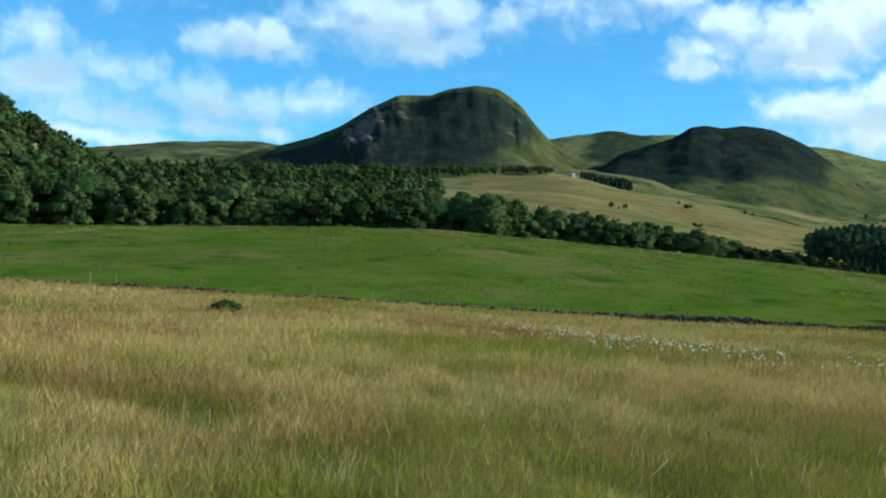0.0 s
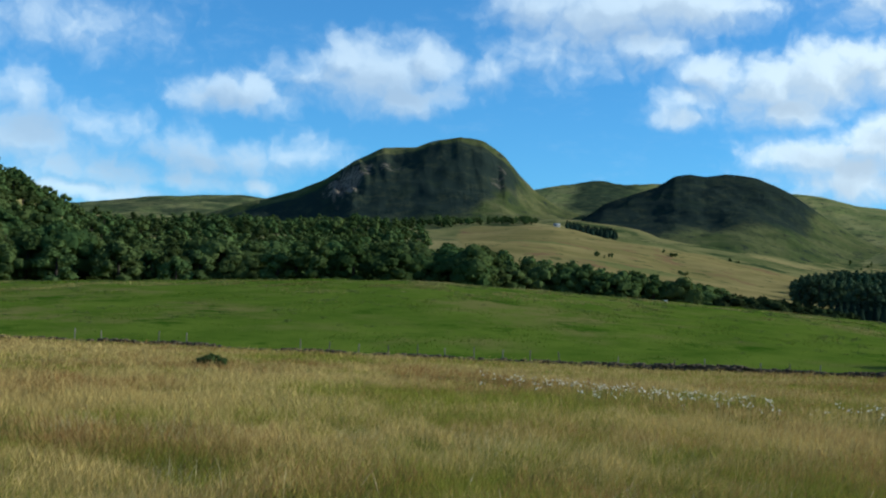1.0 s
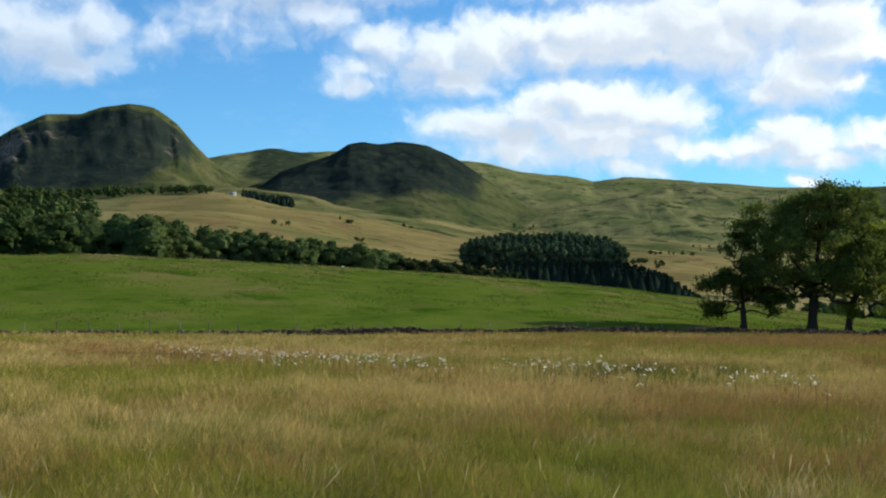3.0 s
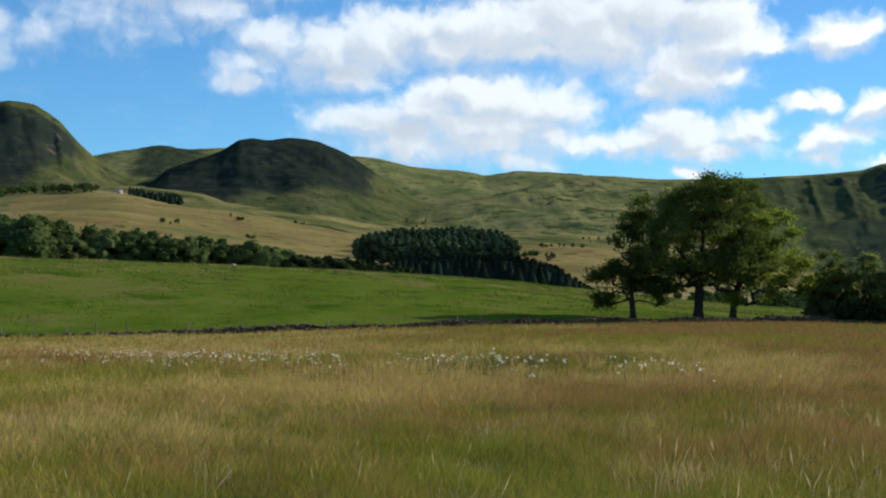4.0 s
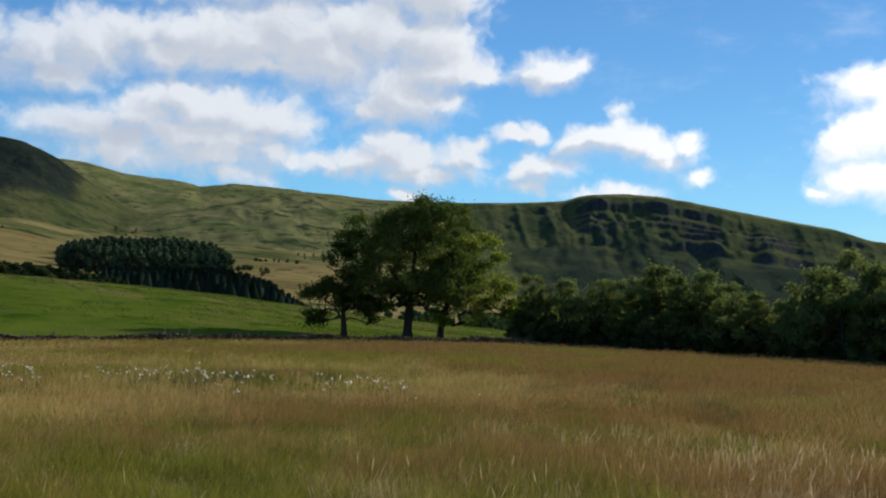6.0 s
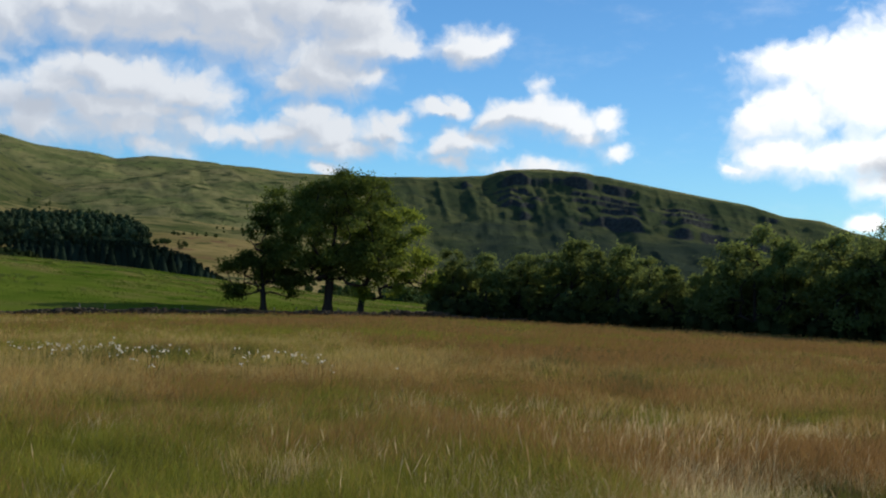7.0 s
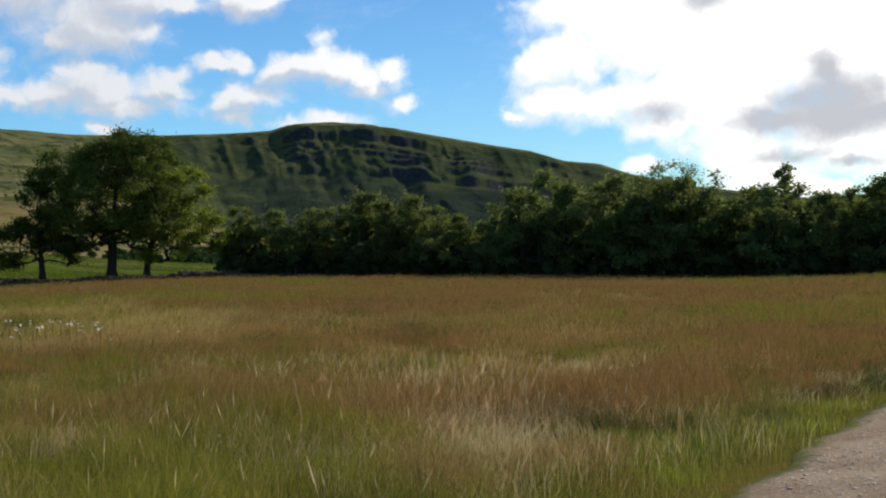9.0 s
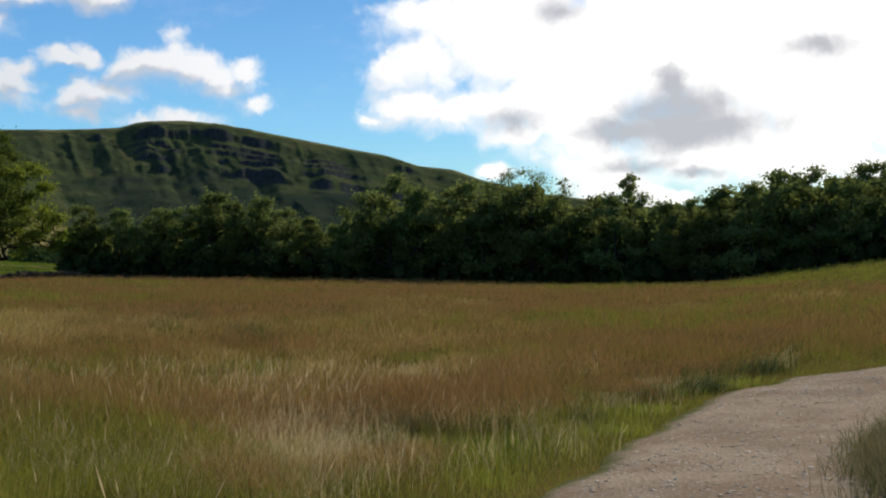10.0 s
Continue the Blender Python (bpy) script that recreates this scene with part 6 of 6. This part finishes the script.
def clumps(name, label, mat, spots, spread, seed, dry=0.15):
    """Clumps of coarse grass, each (x, y, height, blades)."""
    rng = np.random.default_rng(seed)
    V, F, T, count = [], [], [], 0
    for x, y, size, n in spots:
        px, py = x + rng.normal(0, spread * size, n), y + rng.normal(0, spread * size, n)
        h = size * rng.uniform(0.5, 1.25, n)
        v, f, t, per = blades(rng, px, py, h, np.full(n, 0.0026 + 0.00022 * math.hypot(x, y)), 0.3, 2, 0.75)
        V.append(v), F.append(f + count), T.append(t)
        count += len(v)
    V = np.concatenate(V)
    me = mesh_from(name, V, np.concatenate(F), [mat], False, {"tip": np.concatenate(T), "dry": np.full(len(V), dry), "red": np.full(len(V), 0.3)})
    tagged(new(name, me), label, "grass", kind="stuff")


RUSH = blade_material("rush", (0.17, 0.20, 0.055), (0.08, 0.105, 0.03), (0.40, 0.33, 0.15), (0.3, 0.2, 0.1), 0.3)
LUSH = blade_material("lush_grass", (0.50, 0.54, 0.075), (0.24, 0.29, 0.040), (0.50, 0.44, 0.14), (0.36, 0.29, 0.1), 0.45)
STRAW = blade_material("straw_grass", (0.50, 0.44, 0.14), (0.30, 0.27, 0.07), (0.80, 0.64, 0.34), (0.60, 0.42, 0.20), 0.45)
clumps("rush_clumps", "dark green rush clumps in the meadow", RUSH,
       ((10.3, 27.5, 0.5, 260), (11.6, 28.3, 0.5, 260), (12.8, 28.6, 0.52, 300), (14.5, 27.5, 0.55, 320), (13.6, 29.0, 0.5, 240), (17.2, 21.0, 0.52, 360), (18.8, 20.2, 0.5, 300), (22.0, 23.3, 0.52, 300),
        (19.0, 17.8, 0.45, 340), (27.0, 22.4, 0.5, 300), (21.2, 6.7, 0.36, 500), (18.6, 5.9, 0.36, 460), (15.6, 5.6, 0.34, 420), (12.1, 5.6, 0.22, 300), (9.6, 5.6, 0.20, 260), (16.8, 15.2, 0.45, 300)), 0.9, 200)
clumps("verge_grass", "lush bright-green grass beside the track", LUSH,
       ((8.9, 5.3, 0.20, 1000), (8.4, 4.8, 0.18, 1000), (9.3, 4.9, 0.18, 900), (7.7, 4.3, 0.16, 600), (10.6, 4.7, 0.16, 700), (12.3, 5.1, 0.16, 600), (11.4, 5.3, 0.20, 500), (13.6, 5.4, 0.18, 500), (14.8, 5.2, 0.20, 400)), 1.3, 300)
clumps("dark_tussocks", "dark shaggy tussocks beside the track", RUSH,
       ((9.9, 5.5, 0.25, 800), (9.2, 5.9, 0.27, 800), (11.0, 5.2, 0.24, 700), (13.0, 5.4, 0.28, 800), (14.2, 5.2, 0.28, 800), (8.2, 5.6, 0.22, 500), (16.4, 5.2, 0.30, 700), (12.0, 6.3, 0.26, 600), (10.2, 7.2, 0.26, 600)), 0.6, 311, 0.25)
clumps("bleached_tussocks", "bleached wind-bent grass tussocks beside the track", STRAW,
       ((10.2, 5.4, 0.26, 380), (12.4, 5.6, 0.26, 350), (14.0, 5.8, 0.28, 350), (7.6, 6.2, 0.32, 1100), (6.9, 5.6, 0.32, 1100), (8.4, 7.2, 0.34, 800), (6.2, 6.4, 0.34, 600), (11.0, 6.2, 0.28, 600), (7.9, 5.2, 0.26, 500), (9.8, 6.8, 0.30, 500)), 1.5, 305, 0.85)
clumps("track_tufts", "dense dark-olive grass mound on the track's verge", RUSH,
       ((9.4, 1.62, 0.25, 3000), (10.1, 1.78, 0.25, 2600), (8.7, 1.42, 0.26, 2800), (9.1, 1.25, 0.33, 2800), (9.9, 1.40, 0.33, 2600), (8.1, 1.12, 0.30, 2200), (10.9, 1.85, 0.24, 1400), (11.9, 1.9, 0.22, 900)), 0.75, 320, 0.50)


def tussocks():
    """Small tufts scattered through the near sward, green, bleached and rusty."""
    rng = np.random.default_rng(57)
    kinds = {"green": [], "bleached": [], "dark": []}
    while sum(len(k) for k in kinds.values()) < 300:
        az, r = rng.uniform(-24, 78), 4.6 + 14 * rng.random() ** 0.8
        x, y = r * math.sin(radians(az)), r * math.cos(radians(az))
        if off_track(np.array([x]), np.array([y]))[0] < TRACK_HALF + 0.5:
            continue
        kind = rng.choice(["green", "bleached", "dark"], p=(0.40, 0.32, 0.28) if az > 30 else (0.50, 0.15, 0.35))
        kinds[kind].append((x, y, rng.uniform(0.26, 0.44), 70))
    clumps("green_tussocks", "fresh green tussocks in the meadow", MEADOW_GREEN, kinds["green"], 0.55, 58, 0.05)
    clumps("bleached_tufts", "bleached bent grass tufts in the meadow", STRAW, kinds["bleached"], 0.6, 59, 0.8)
    clumps("dark_tufts", "dark olive grass tufts in the meadow", RUSH, kinds["dark"], 0.6, 60, 0.35)


MEADOW_GREEN = blade_material("meadow_green", (0.30, 0.32, 0.050), (0.16, 0.19, 0.030), (0.48, 0.38, 0.13), (0.34, 0.24, 0.09), 0.40)
tussocks()


def pasture_tufts():
    """Dark ungrazed tufts gathered in loose drifts over the pasture."""
    rng = np.random.default_rng(93)
    spots = []
    while len(spots) < 620:
        az, r = rng.uniform(-23, 29), 135 + 127 * rng.random() ** 0.7
        x, y, _ = spot(az, r)
        if fbm(x / 22, y / 30, 3, 95) + rng.uniform(-0.12, 0.12) > 0.54 and r > float(edge_r(np.array(az))) + 6:
            spots.append((x, y, rng.uniform(0.16, 0.46), 34))
    clumps("pasture_tufts", "dark green rushy tufts on the grazed pasture", RUSH, spots, 1.1, 94, 0.2)


pasture_tufts()


def white_flowers():
    rng = np.random.default_rng(31)
    s, st = Soup(), Soup()
    n = 420
    for _ in range(n):
        u = rng.random()
        x = 1.2 + 10.6 * u + rng.normal(0, 0.6)
        y = 42 - 20 * u ** 0.85 + rng.normal(0, 3.0)
        if vnoise(x / 1.5, y / 2.5, 61) < 0.34:
            continue
        z = float(ground_at(x, y))
        h = rng.uniform(0.42, 0.64)
        dx, dy = rng.uniform(-0.06, 0.06, 2)
        st.tube([(x, y, z - 0.03), (x + dx * 0.5, y + dy * 0.5, z + h * 0.6), (x + dx, y + dy, z + h)], [0.006, 0.005, 0.004], 3)
        k = rng.integers(2, 6)
        c = np.array([x + dx, y + dy, z + h]) + rng.normal(size=(k, 3)) * np.array([0.04, 0.04, 0.025])
        s.cards(rng, c, 0.023, 1.2, np.array([[0.8, -0.2, 0.0]]), 0.9)
    ob = tagged(new("white_wildflowers"), "drift of white wildflower heads in the long grass", "wildflowers", kind="stuff")
    m = Mat("petal", 0.8, 0.1)
    m.color(m.mix(m.geo.outputs["Random Per Island"], (0.74, 0.66, 0.50), (0.90, 0.82, 0.66))).translucent((0.82, 0.74, 0.58), 0.5)
    part("flower_heads", s.mesh("flower_heads", m.mat, False), ob)
    part("stems", st.mesh("flower_stems", RUSH), ob)


white_flowers()
b = lobed_tree(401, "shrub", "small green bush alone in the meadow", 1.0, 1.5, 900, 0.055, FAR_LEAF, 0.05, "shrub")
b.scale = (1.15, 1.15, 0.72)
b.location = (-11.9, 55.0, float(ground_at(-11.9, 55.0)) - 0.02)
